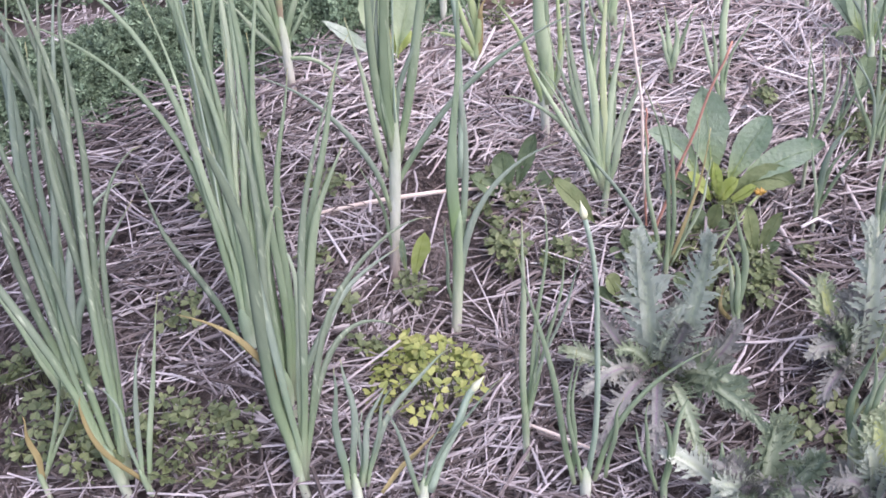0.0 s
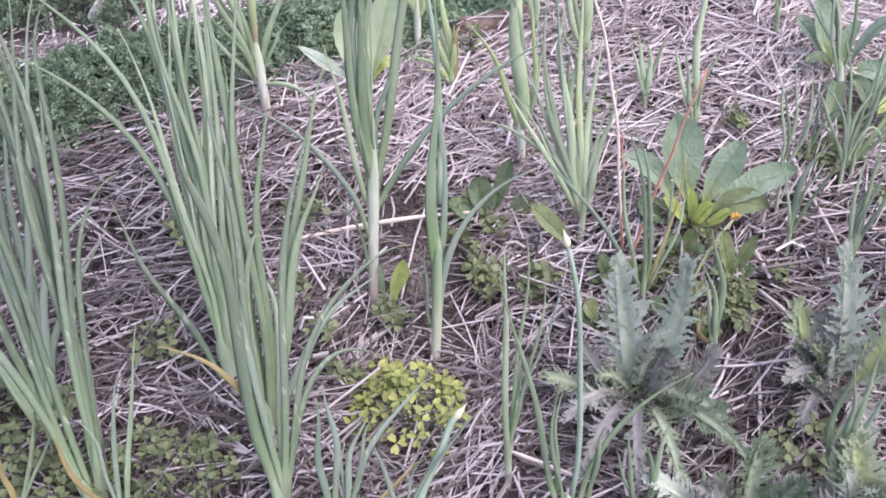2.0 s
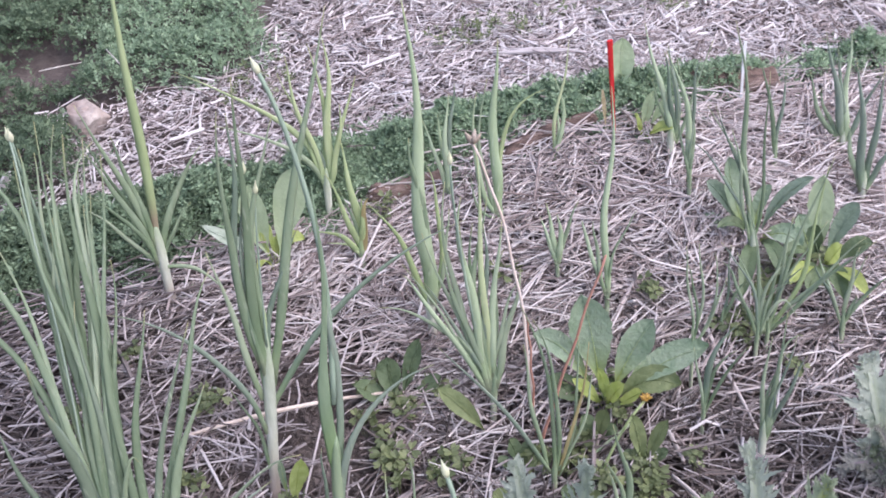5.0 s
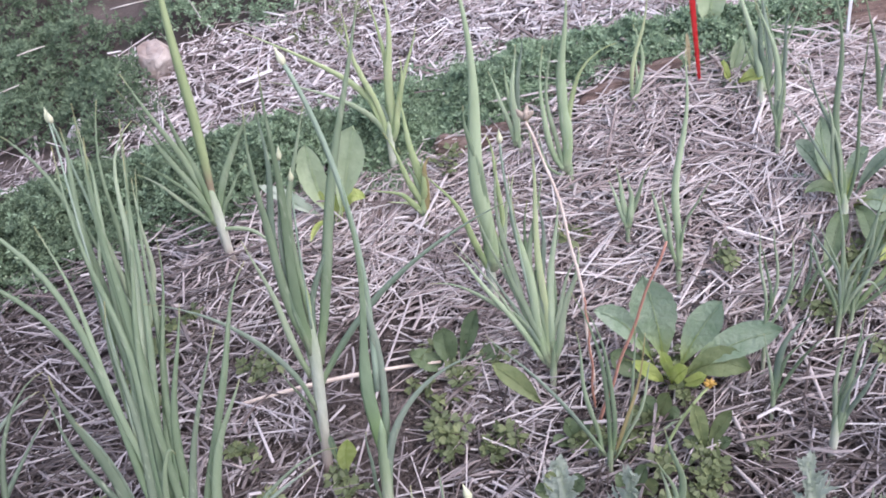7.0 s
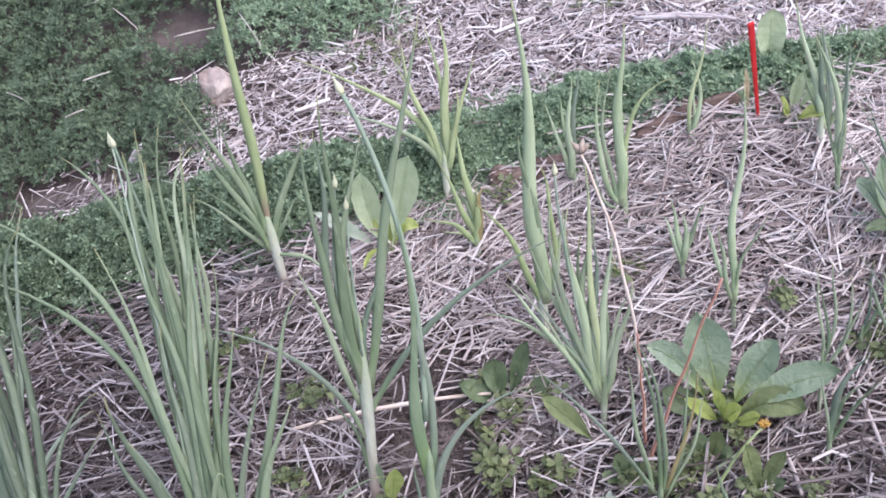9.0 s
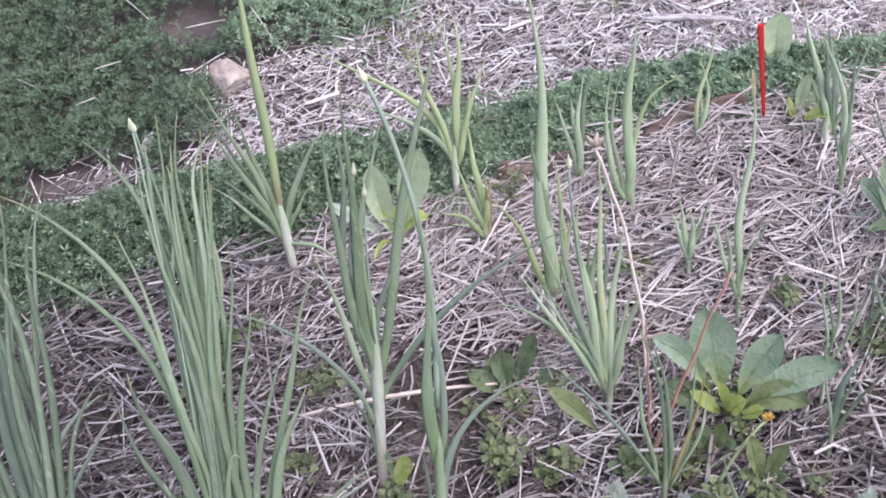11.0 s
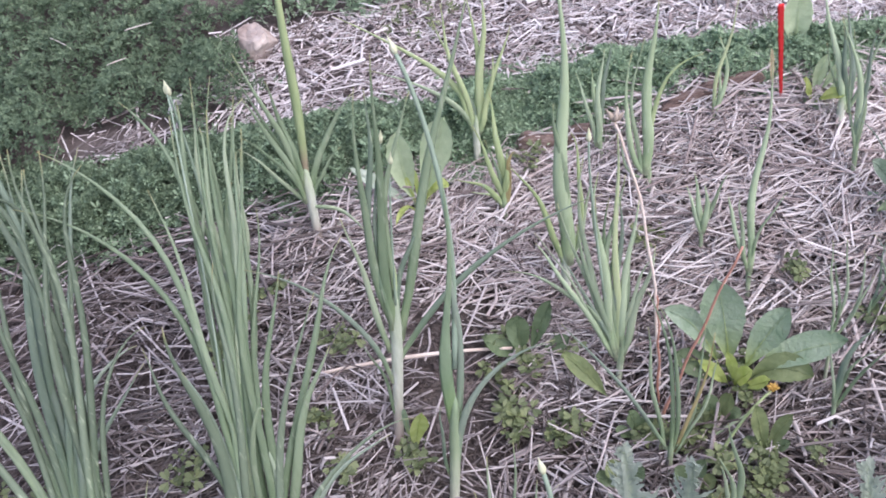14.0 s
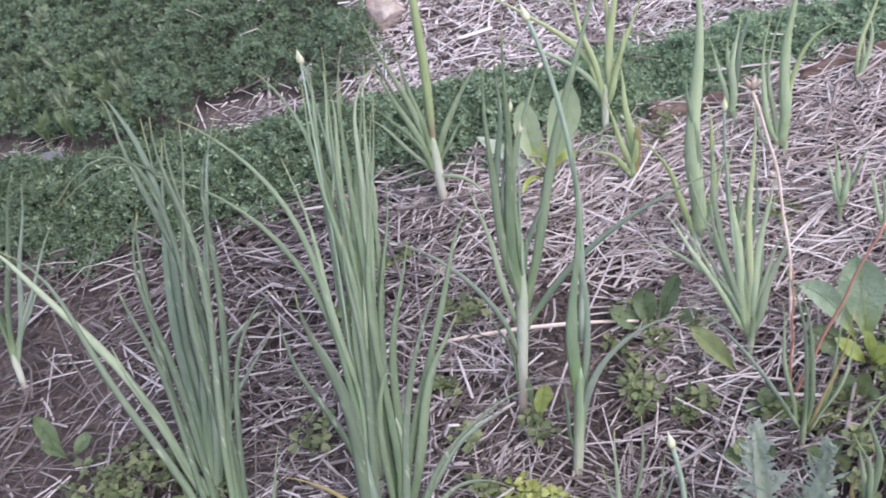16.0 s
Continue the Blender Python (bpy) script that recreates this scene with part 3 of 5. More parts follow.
def onion(x, y, turn, nx, nz, thick, leaves, label="green onion with hollow leaves growing through straw mulch", lean=10):
    """A bunching onion: a white shaft and hollow tapering leaves, in millimetres (start, bend and tip)."""
    rnd = random.Random(round(x * 1000) * 7 + round(y * 1000))
    plant = stand("onion_plant", x, y, turn, label, "onion plant", "onions in the bed", lean)
    foot, neck = Vector((0, 0, -0.030)), Vector((nx / 1000, 0, nz / 1000))
    belly = (foot + neck) / 2 + Vector((rnd.uniform(-0.002, 0.002), 0, 0))
    pts = [bez(foot, belly, neck + (neck - foot).normalized() * (0.012 + 0.15 * nz / 1000), i / 10) for i in range(11)]
    r = thick / 2000 * 0.92
    rad = [r * q for q in (0.86, 0.84, 0.82, 0.82, 0.84, 0.88, 0.92, 0.94, 0.86, 0.6, 0.12)]
    v, f, a = tube(pts, rad, 9)
    part("shaft", mesh("shaft", v, f, SHAFT_GREEN if "large" in label or "flat" in label or thick < 12 else SHAFT, True, a), plant, "whitish leaf sheath")
    for sx, sz, cx, cz, tx, tz, ty, kind in leaves:
        style, width = kind[0], float(kind[1:]) / 1000 * (1.18 if "large" in label and kind[0] != "k" else 1)
        depth = rnd.uniform(-0.10, 0.10) * (tz - sz) / 1000
        back_off = rnd.choice((-1, 1)) * r * 0.35
        low = rnd.uniform(0.86, 1.0) if sz > 25 else 1.0
        s = Vector((sx / 1000 * low, back_off, (sz / 1000 + 0.03) * low - 0.036))
        e = Vector((tx / 1000, ty / 1000 + depth, tz / 1000))
        c = Vector((cx / 1000, ty / 2600 + depth * 0.35, cz / 1000))
        n = 14
        line = [bez(s, c, e, i / n) for i in range(n + 1)]
        wob = rnd.uniform(0, 6)
        if style == "k":
            radii = [width / 2 * (1.0 - 0.35 * i / n) for i in range(n + 1)]
        elif style == "w":
            radii = [width / 2 * np.interp(i / n, (0, 0.05, 0.14, 0.40, 0.50, 0.62, 1), (0.05, 0.5, 0.92, 0.95, 0.62, 0.42, 0.06)) for i in range(n + 1)]
        elif style == "r":
            radii = [width / 2 * (0.62 + 0.5 * math.sin(math.pi * min(1, i / n * 1.05)) ** 1.0) * (1 - 0.5 * (i / n) ** 3) for i in range(n + 1)]
        else:
            radii = [width / 2 * (0.56 if width > 0.009 else 0.72) * (1 + 0.62 * math.sin(math.pi * min(1, 1.15 * i / n))) * (1 - (i / n) ** 1.7) ** 0.85 * (1 + 0.05 * math.sin(wob + i * 1.7)) + 0.0004 for i in range(n + 1)]
        sway = (e - s).length * rnd.uniform(0.008, 0.03) * rnd.choice((-1, 1)) * (0.2 if style in "rk" else 1)
        line = [p + Vector((sway * math.sin(math.pi * i / n) * math.sin(wob + i * 0.42), 0.0016 * math.cos(wob + i * 0.7), 0)) if 1 < i < n else p for i, p in enumerate(line)]
        flat = 0.95 if style in "rk" else rnd.uniform(0.4, 0.7)
        if style in "yw":
            flat = 0.22
        if style == "l":
            flat = 0.6
        v, f, a = tube(line, radii, 8, flat)
        name = "stalk" if style in "rk" else "leaf"
        ob = part(name, mesh(name, v, f, LEAF[style], True, a), plant, {"y": "withered yellow leaf", "w": "broad flat bluish blade", "r": "stout seed stalk", "k": "thin flower stalk"}.get(style, ""))
        if style == "k":
            t = (line[-1] - line[-2]).normalized()
            size = min(max(width * 1.2, 0.0075), width * 0.3 + 0.0055, 0.0085)
            bl = [line[-1] + t * (size * 2.6 * q - size * 0.3) for q in (0, 0.15, 0.3, 0.45, 0.62, 0.8, 1.0)]
            v, f, a = tube(bl, [size * q for q in (0.3, 0.46, 0.52, 0.45, 0.28, 0.13, 0.03)], 8)
            part("bud", mesh("bud", v, f, BUD, True, a), ob, "pale pointed flower bud")
    return plant


def blade(s, c, e, width, rnd, style):
    """An oval or round leaf blade along a bent midrib, with a short leaf stalk and a wavy rim."""
    n, m = 18, 5
    face = Vector((rnd.uniform(-0.25, 0.25), -0.62, 0.78)).normalized()
    verts, faces, along = [], [], []
    ph = rnd.uniform(0, 6)
    for i in range(n + 1):
        u = i / n
        p = bez(s, c, e, u)
        t = (bez(s, c, e, min(1, u + 0.03)) - bez(s, c, e, max(0, u - 0.03))).normalized()
        sd = t.cross(face).normalized()
        nr = sd.cross(t).normalized()
        q0 = max(0.0, (u - 0.24) / 0.76)
        power = 2.0 if style == "round" else 1.8
        half = 0.5 * max(0.05, (1 - abs(2 * q0 ** 1.25 - 1) ** power) ** 0.7) if 0.24 < u < 0.995 else 0.025
        for j in range(-m, m + 1):
            q = j / m
            k = half * q * width * (1 + (0.04 * math.sin(u * 60 + ph) if abs(j) == m else 0))
            lift = abs(q) ** 1.5 * width * 0.10 + abs(q) * width * 0.07 * math.sin(ph + u * 9 + (1.5 if j < 0 else 0))
            lift += 0.02 * width * math.cos(u * 44 + abs(q) * 7) * min(1, abs(q) * 2) - 0.03 * width * math.exp(-((q * 6) ** 2))
            verts.append(tuple(p + sd * k + nr * lift))
            along.append(u)
    w = 2 * m + 1
    for i in range(n):
        for j in range(w - 1):
            faces.append((i * w + j, i * w + j + 1, (i + 1) * w + j + 1, (i + 1) * w + j))
    return verts, faces, along


def frond(s, c, e, width, rnd):
    """A kale leaf: a narrow blade fringed on both sides with forward-pointing lobes, each cut into small pointed teeth."""
    verts, faces, along = [], [], []
    face = Vector((rnd.uniform(-0.3, 0.3), -0.62, 0.78)).normalized()
    rows, count = 22, rnd.randint(17, 21)
    wave = rnd.uniform(0, 6.28)

    def basis(u):
        t = (bez(s, c, e, min(1, u + 0.03)) - bez(s, c, e, max(0, u - 0.03))).normalized()
        sd = t.cross(face).normalized()
        return bez(s, c, e, u), t, sd, sd.cross(t).normalized()

    def half(u):
        return 0.5 * width * max(0.0, math.sin(math.pi * min(1, 0.06 + 0.90 * u ** 0.9))) ** 0.7

    for i in range(rows + 1):
        u = i / rows
        p, t, sd, nr = basis(u)
        k = half(u) * 0.22 * min(1, max(0, u - 0.12) * 5) + 0.0012
        for q in (-1, -0.5, 0, 0.5, 1):
            verts.append(tuple(p + sd * (k * q) + nr * (abs(q) * k * 0.5 + 0.025 * width * math.sin(wave + i * 1.9 + q * 2) * abs(q))))
            along.append(abs(q) * 0.4)
    for i in range(rows):
        faces += [(i * 5 + j, i * 5 + j + 1, i * 5 + 6 + j, i * 5 + 5 + j) for j in range(4)]
    outline = ((-0.05, 0.9), (0.30, 1.0), (0.34, 1.5), (0.46, 0.75), (0.60, 0.85), (0.70, 1.25), (0.74, 0.5), (0.86, 0.55), (0.90, 0.22), (1.1, 0.0))
    ring = list(outline) + [(u, -w) for u, w in outline[-2::-1]]
    for side in (-1, 1):
        for k in range(count + 1):
            u = min(0.97, 0.18 + 0.80 * (k + rnd.uniform(0.2, 0.8)) / count)
            p, t, sd, nr = basis(u)
            reach = half(u) * rnd.uniform(0.55, 1.25) + 0.09 * width
            turn = radians(rnd.uniform(22, 45) + 38 * u * u)
            if k == count:
                p, turn, reach = e, radians(rnd.uniform(60, 85)), 0.2 * width
            out = sd * (side * math.cos(turn)) + t * math.sin(turn)
            wide = (t * math.cos(turn) - sd * (side * math.sin(turn))) * (width * rnd.uniform(0.042, 0.072))
            curl, lift = rnd.uniform(-0.45, 0.6), rnd.uniform(0.0, 0.3)
            root = p + sd * (side * half(u) * 0.08)
            o = len(verts)
            verts.append(tuple(root + out * (reach * 0.5) + nr * (reach * (lift * 0.5 + curl * 0.25) - 0.03 * width)))
            along.append(0.5)
            for v, w in ring:
                jit = rnd.uniform(0.85, 1.15)
                verts.append(tuple(root + out * (reach * v) + wide * (w * jit) + nr * (reach * (lift * v + curl * v * v) + 0.02 * width * rnd.uniform(-1, 1))))
                along.append(0.45 + 0.5 * v)
            n = len(ring)
            faces += [(o, o + 1 + i, o + 1 + (i + 1) % n) for i in range(n)]
    return verts, faces, along


def leafy(x, y, turn, leaves, name="broadleaf_weed", label="broad-leaved weed in the straw", category="plant", style="oval", group=""):
    rnd = random.Random(round(x * 1000) * 11 + round(y * 1000))
    plant = stand(name, x, y, turn, label, category, group)
    if name == "kale_plant":
        low = []
        for k in range(9):
            g, far, high = rnd.uniform(-2.2, 2.2), rnd.uniform(18, 62), rnd.uniform(15, 85)
            low.append((0, 0, far * 0.5 * math.sin(g), high * 0.7 + 12, far * math.sin(g), high, -far * 0.8 * math.cos(g), "%s%d" % (rnd.choice("vvgbb"), rnd.randint(24, 42))))
        leaves = leaves + low
    for sx, sz, cx, cz, tx, tz, ty, kind in leaves:
        tone, width = kind[0], float(kind[1:]) / 1000
        depth = rnd.uniform(-0.12, 0.12) * abs(tz - sz) / 1000
        s = Vector((sx / 1000 * 0.4, rnd.uniform(-0.004, 0.004), -0.026))
        e = Vector((tx / 1000, ty / 1000 + depth, tz / 1000))
        c = Vector((cx / 1000, ty / 2600 + depth * 0.4, cz / 1000))
        if style == "kale":
            c, e = c + Vector((0, -0.004, 0.006)), e + Vector((rnd.uniform(-0.006, 0.006), -0.006, 0.004))
        else:
            e = e + (e - c) * 0.07
        if tone == "y":
            c.y, e.y, e.z = c.y - 0.028, e.y - 0.045, e.z + 0.006
        v, f, al = frond(s, c, e, width, rnd) if style == "kale" else blade(s, c, e, width, rnd, style)
        me = mesh("leaf", v, f, (KALE if style == "kale" else BROAD)[tone], True, al)
        leaf = part("leaf", me, plant, {"y": "yellow-green young leaf", "s": "small bright yellow-green leaf", "d": "dull dark leaf", "v": "small purplish-grey lower leaf"}.get(tone, ""))
        if style == "kale":
            continue
        line = [bez(s, c, e, i / 9 * 0.92) + Vector((0, -0.0012, -0.0004)) for i in range(10)]
        tv, tf, ta = tube(line, [max(0.0005, width * 0.022 * (1 - i / 10)) for i in range(10)], 5)
        part("midrib", mesh("midrib", tv, tf, BROAD[tone], True, [0.5 * q for q in ta]), leaf)
    return plant


def oxalis(x, y, r, dull=False):
    """A clump of sorrel: thin stems, each with three notched leaflets."""
    rnd = random.Random(round(x * 1000) * 13 + round(y * 1000))
    plant = stand("sorrel_clump", x, y, 0, "small clump of dull green wood sorrel in the straw" if dull else "small clump of yellow-green wood sorrel in the straw", "weed", "sorrel clumps")
    lv, lf, sv, sf = [], [], [], []
    for _ in range(int(5 + (r / 0.0085) ** 2 * (0.8 if dull else 1.1))):
        a, q = rnd.uniform(0, 6.283), math.sqrt(rnd.random())
        h = (0.006 + r * (0.7 if r > 0.045 and not dull else 0.42) * (1 - q * q * 0.8)) * rnd.uniform(0.5, 1.2)
        top = Vector((q * r * math.cos(a), q * r * math.sin(a) * 0.9, h + 0.236 * q * r * math.sin(a)))
        root = Vector((top.x * 0.5, top.y * 0.5, -0.026))
        v, f, _a = tube([root.lerp(top, i / 3) for i in range(4)], [0.0006] * 4, 3)
        sf += [tuple(i + len(sv) for i in g) for g in f]
        sv += v
        nrm = Vector((rnd.gauss(0, 0.45), rnd.gauss(-0.2, 0.45), 1)).normalized()
        ref = nrm.orthogonal().normalized()
        oth = nrm.cross(ref)
        s, a0 = rnd.uniform(0.006, 0.0165) * 0.86, rnd.uniform(0, 6.28)
        for k in range(3):
            g = a0 + k * 2.094
            d = (ref * math.cos(g) + oth * math.sin(g)) + nrm * rnd.gauss(-0.1, 0.25)
            e = nrm.cross(d).normalized()
            o = len(lv)
            for u, w, z in ((0.05, 0, 0), (0.55, 0.40, 0.1), (0.95, 0.42, 0.05), (1.08, 0.2, 0.02), (0.86, 0, -0.03), (1.08, -0.2, 0.02), (0.95, -0.42, 0.05), (0.55, -0.40, 0.1)):
                lv.append(tuple(top + d * (u * s) + e * (w * s) + nrm * (z * s)))
            lf += [(o, o + 1, o + 2, o + 3, o + 4), (o, o + 4, o + 5, o + 6, o + 7)]
    part("stem_tuft", mesh("stem_tuft", sv, sf, STEM), plant)
    part("foliage", mesh("foliage", lv, lf, OXALIS_DULL if dull or r < 0.03 else OXALIS), plant)
    return plant


# ---- onions ----
onion(-0.265, 0.813, 14, 6, 82, 16, [(5, 82, 17, 208, 37, 421, 0, 'r12'), (-3, 62, -19, 155, -50, 218, 0, 'g8'), (-4, 58, -31, 105, -72, 146, -0, 'p5'), (1, 86, -6, 171, -14, 228, -0, 'g10'), (-0, 87, -15, 167, -45, 283, -0, 'p8'), (6, 64, 38, 148, 92, 183, 0, 'g9'), (6, 59, 23, 90, 60, 114, 0, 'g5'), (4, 46, 41, 44, 67, -4, -39, 'p6'), (-3, 62, -19, 126, -62, 167, -0, 'g5'), (-0, 87, -16, 157, -57, 257, -0, 'g4')], "green onion with a stout seed stalk beside the alfalfa")
onion(-0.171, 0.540, 12, 35, 182, 17, [(38, 169, 107, 370, 187, 555, 0, 'g15'), (23, 117, 118, 254, 304, 271, 0, 'b9'), (14, 98, 0, 234, -119, 305, 0, 'b6'), (33, 187, 36, 333, 67, 515, 0, 'g14'), (28, 181, 9, 332, 42, 490, 0, 'g11'), (38, 203, 51, 390, 99, 465, 0, 'p7'), (36, 195, 46, 249, 52, 302, 0, 'f6'), (19, 141, 10, 241, -3, 341, 0, 'p7'), (40, 226, 44, 336, 60, 405, 0, 'k3'), (41, 226, 51, 312, 65, 386, 0, 'k3'), (32, 196, 29, 371, 53, 481, 0, 'b9'), (34, 179, 54, 267, 105, 323, 0, 'b7'), (8, 35, 7, 92, -14, 152, 0, 'g4'), (29, 172, 29, 277, 49, 377, 0, 'b8')], "tall green onion with a kinked white shaft and buds", lean=10)
onion(-0.106, 0.470, 8, 23, 128, 17, [(20, 92, 33, 241, 54, 466, 0, 'w16'), (35, 227, 74, 440, 31, 578, 0, 'k7'), (11, 38, 41, 210, 151, 218, 0, 'b9'), (22, 91, 59, 352, 47, 356, 0, 'b8'), (4, 41, -2, 100, 8, 150, 0, 'b4')], "green onion with a broad flat blade and a tall bud", lean=10)
onion(0.074, 0.723, -4, -1, 66, 15, [(3, 63, 14, 182, 4, 472, 0, 'l26'), (-2, 64, 1, 243, -5, 289, 0, 'g9'), (3, 59, 12, 154, 0, 201, 0, 'l9'), (7, 63, 43, 178, 15, 244, 0, 'f6'), (11, 71, 33, 120, 38, 181, 0, 'p6'), (0, 45, -15, 136, -66, 210, 0, 'f8')], "green onion with one broad upright leaf and white shaft")
onion(0.125, 0.607, -8, 7, 47, 11, [(7, 44, 34, 123, 46, 202, -0, 'p12'), (5, 52, -0, 191, 5, 262, -0, 'b8'), (-0, 42, -24, 158, -24, 270, -0, 'p10'), (-2, 42, -32, 143, -48, 231, 0, 'p9'), (-4, 42, -33, 114, -70, 255, -0, 'p7'), (-7, 40, -43, 157, -132, 169, 0, 'p7'), (1, 42, -34, 231, -30, 355, -0, 'k4'), (4, 52, 9, 160, 28, 222, 0, 'g7'), (-0, 42, -13, 124, -2, 201, 0, 'p6'), (-2, 42, -34, 129, -73, 195, -0, 'b5'), (-4, 42, -38, 109, -98, 229, 0, 'p4'), (-7, 40, -22, 120, -50, 117, 0, 'p5'), (4, 52, 14, 141, 48, 185, 0, 'p5'), (-6, 36, -56, 179, -37, 321, 0, 'p10'), (-3, 36, -34, 203, -20, 305, 0, 'l13'), (-2, 36, 6, 203, 1, 366, 0, 'f8'), (1, 36, 12, 170, 27, 264, 0, 'l9'), (-3, 36, -24, 171, -8, 266, 0, 'g10'), (-6, 36, -68, 166, -97, 215, 0, 'l7'), (0, 36, -17, 188, 11, 296, 0, 'p8')])
onion(-0.034, 0.931, 2, 7, 54, 13, [(4, 55, 15, 136, -169, 247, -0, 'f12'), (5, 56, 30, 118, 13, 252, 0, 'f12'), (10, 59, 35, 143, 33, 264, -0, 'f15'), (4, 59, -13, 144, -22, 249, -0, 'f10'), (10, 50, 34, 92, 41, 167, -0, 'f8'), (4, 55, 4, 106, -135, 169, 0, 'p8'), (5, 56, 12, 94, -25, 169, -0, 'b7'), (10, 59, 38, 123, 70, 201, 0, 'f10'), (4, 59, -14, 133, -35, 221, -0, 'f5')])
onion(0.002, 0.841, -0, -1, 14, 8, [(-1, 13, 4, 102, -6, 181, -0, 'f14'), (-1, 13, -2, 53, -34, 143, 0, 'f9'), (2, 14, 9, 89, 20, 97, -0, 'y8'), (-2, 14, -13, 50, -65, 63, 0, 'f8'), (-1, 13, 5, 59, 10, 99, 0, 'f9'), (-1, 13, 0, 46, -19, 117, -0, 'g6'), (-2, 14, -10, 35, -47, 40, -0, 'f5')])
onion(-0.310, 0.270, 29, 5, 28, 14, [(6, 2, 103, 301, 185, 401, 0, 'd10'), (5, 2, 66, 351, 113, 449, 0, 'd10'), (3, -6, 127, 255, 243, 207, 0, 'd9'), (10, 10, 102, 199, 177, 91, 0, 'd9'), (24, 112, 19, 176, -47, 236, 0, 'y6'), (3, 7, 33, 331, 37, 440, 0, 'd15'), (7, -3, 54, 327, 36, 385, 0, 'b9'), (8, 9, 95, 257, 87, 233, 0, 'p6')], "large green onion with broad lower leaves and one withered", lean=20)
onion(-0.350, 0.437, 26, 5, 28, 20, [(0, 8, 70, 387, -50, 483, 0, 'g8'), (3, 7, 65, 342, -99, 435, 0, 'g6'), (8, 10, 107, 448, 52, 505, 0, 'g8'), (11, 88, 88, 376, 105, 496, 0, 'k3'), (4, -6, 97, 380, 113, 485, 0, 'g16'), (2, -1, 119, 399, 122, 446, 0, 'g11'), (6, 1, 89, 311, 134, 374, 0, 'g8'), (7, 7, 118, 432, 180, 460, 0, 'p6'), (-7, -4, -34, 142, -35, 231, 0, 'd8'), (0, 8, 64, 313, 115, 401, 0, 'p8'), (20, 53, 77, 266, 133, 502, 0, 'g8'), (22, 52, 58, 247, 94, 470, 0, 'g7'), (24, 50, 94, 265, 168, 467, 0, 'g8'), (27, 48, 99, 235, 166, 410, 0, 'g7'), (19, 53, 42, 246, 41, 402, 0, 'p6'), (29, 47, 104, 200, 151, 333, 0, 'g6'), (22, 51, 56, 229, 101, 386, 0, 'g7')], "large green onion with long arching leaves and a pale sheath", lean=32)
onion(-0.315, 0.358, 26, 6, 28, 22, [(11, 13, 77, 263, 132, 350, 0, 'g11'), (8, 9, 133, 307, 208, 362, 0, 'g10'), (10, 5, 111, 223, 149, 266, 0, 'g13'), (12, 9, 87, 113, 183, 120, 0, 'b12'), (11, 0, 52, 326, 119, 547, 0, 'g14'), (8, 2, 70, 325, 143, 519, 0, 'g9'), (1, -5, 44, 269, 60, 226, 0, 'p6')], "large many-stemmed green onion with leaves parting low down", lean=15)
onion(-0.507, 0.306, 40, 6, 28, 16, [(13, 2, 190, 522, 155, 586, 0, 'd10'), (14, -1, 158, 448, 177, 553, 0, 'd9'), (15, 12, 137, 378, 211, 533, 0, 'd10'), (8, 0, 179, 475, 238, 500, 0, 'd7'), (0, 8, 41, 396, -21, 496, 0, 'd9'), (6, -5, 63, 392, 124, 464, 0, 'd7'), (1, 6, 58, 379, 71, 401, 0, 'd6'), (6, 2, 87, 215, 134, 246, 0, 'd9'), (13, -4, 135, 319, 214, 302, 0, 'd6'), (11, 0, 250, 643, 53, 514, 0, 'd5'), (13, 0, 181, 477, 193, 518, 0, 'd8'), (11, 5, 145, 358, 197, 458, 0, 'd8')], "large dense green onion with drooping outer leaves", lean=25)
onion(-0.565, 0.425, 38, -1, 28, 15, [(11, -5, 161, 508, 128, 500, 0, 'b11'), (11, 10, 86, 219, 154, 463, 0, 'b11'), (10, 2, 78, 303, 159, 438, 0, 'b11'), (8, 0, 85, 201, 155, 372, 0, 'b11'), (2, 5, 135, 320, 230, 429, 0, 'b7'), (8, 3, 28, 257, 99, 368, 0, 'd11'), (-7, 8, -8, 358, -82, 429, 0, 'p11'), (-4, 9, -9, 179, -8, 239, 0, 'p9'), (12, 11, 255, 511, 20, 417, 0, 'd5'), (2, -7, 46, 91, 172, 161, 0, 'b12'), (3, -4, 91, 203, 176, 184, 0, 'b11')], "large dense green onion with one yellowing outer leaf", lean=25)
onion(-0.380, 0.679, 21, 9, 37, 12, [(9, 37, 48, 183, 86, 294, 0, 'g8'), (11, 36, 59, 117, 78, 246, 0, 'p7'), (6, 38, 25, 255, 25, 358, -0, 'k4'), (7, 38, 27, 218, 47, 323, -0, 'p7'), (8, 37, 25, 202, 78, 347, -0, 'g6'), (11, 36, 27, 85, -0, 156, 0, 'b5'), (8, 37, 10, 165, 9, 276, -0, 'g5')])
onion(-0.896, 0.617, 45, 15, 34, 12, [(14, 33, 75, 187, 149, 271, 0, 'd8'), (15, 32, 99, 143, 151, 244, 0, 'b8'), (16, 32, 79, 111, 120, 108, 0, 'b5'), (14, 34, 53, 197, 72, 258, 0, 'd8'), (15, 32, 93, 126, 159, 178, 0, 'b6'), (16, 32, 67, 105, 83, 107, 0, 'b4'), (14, 34, 46, 192, 35, 254, 0, 'g4')])
onion(0.151, 0.913, -7, -4, 25, 9, [(-6, 18, -7, 72, 5, 161, 0, 'l12'), (-8, 23, 8, 114, 15, 173, 0, 'b7'), (-9, 14, -16, 68, -35, 125, 0, 'l6'), (-5, 23, -11, 102, -13, 133, 0, 'l6')])
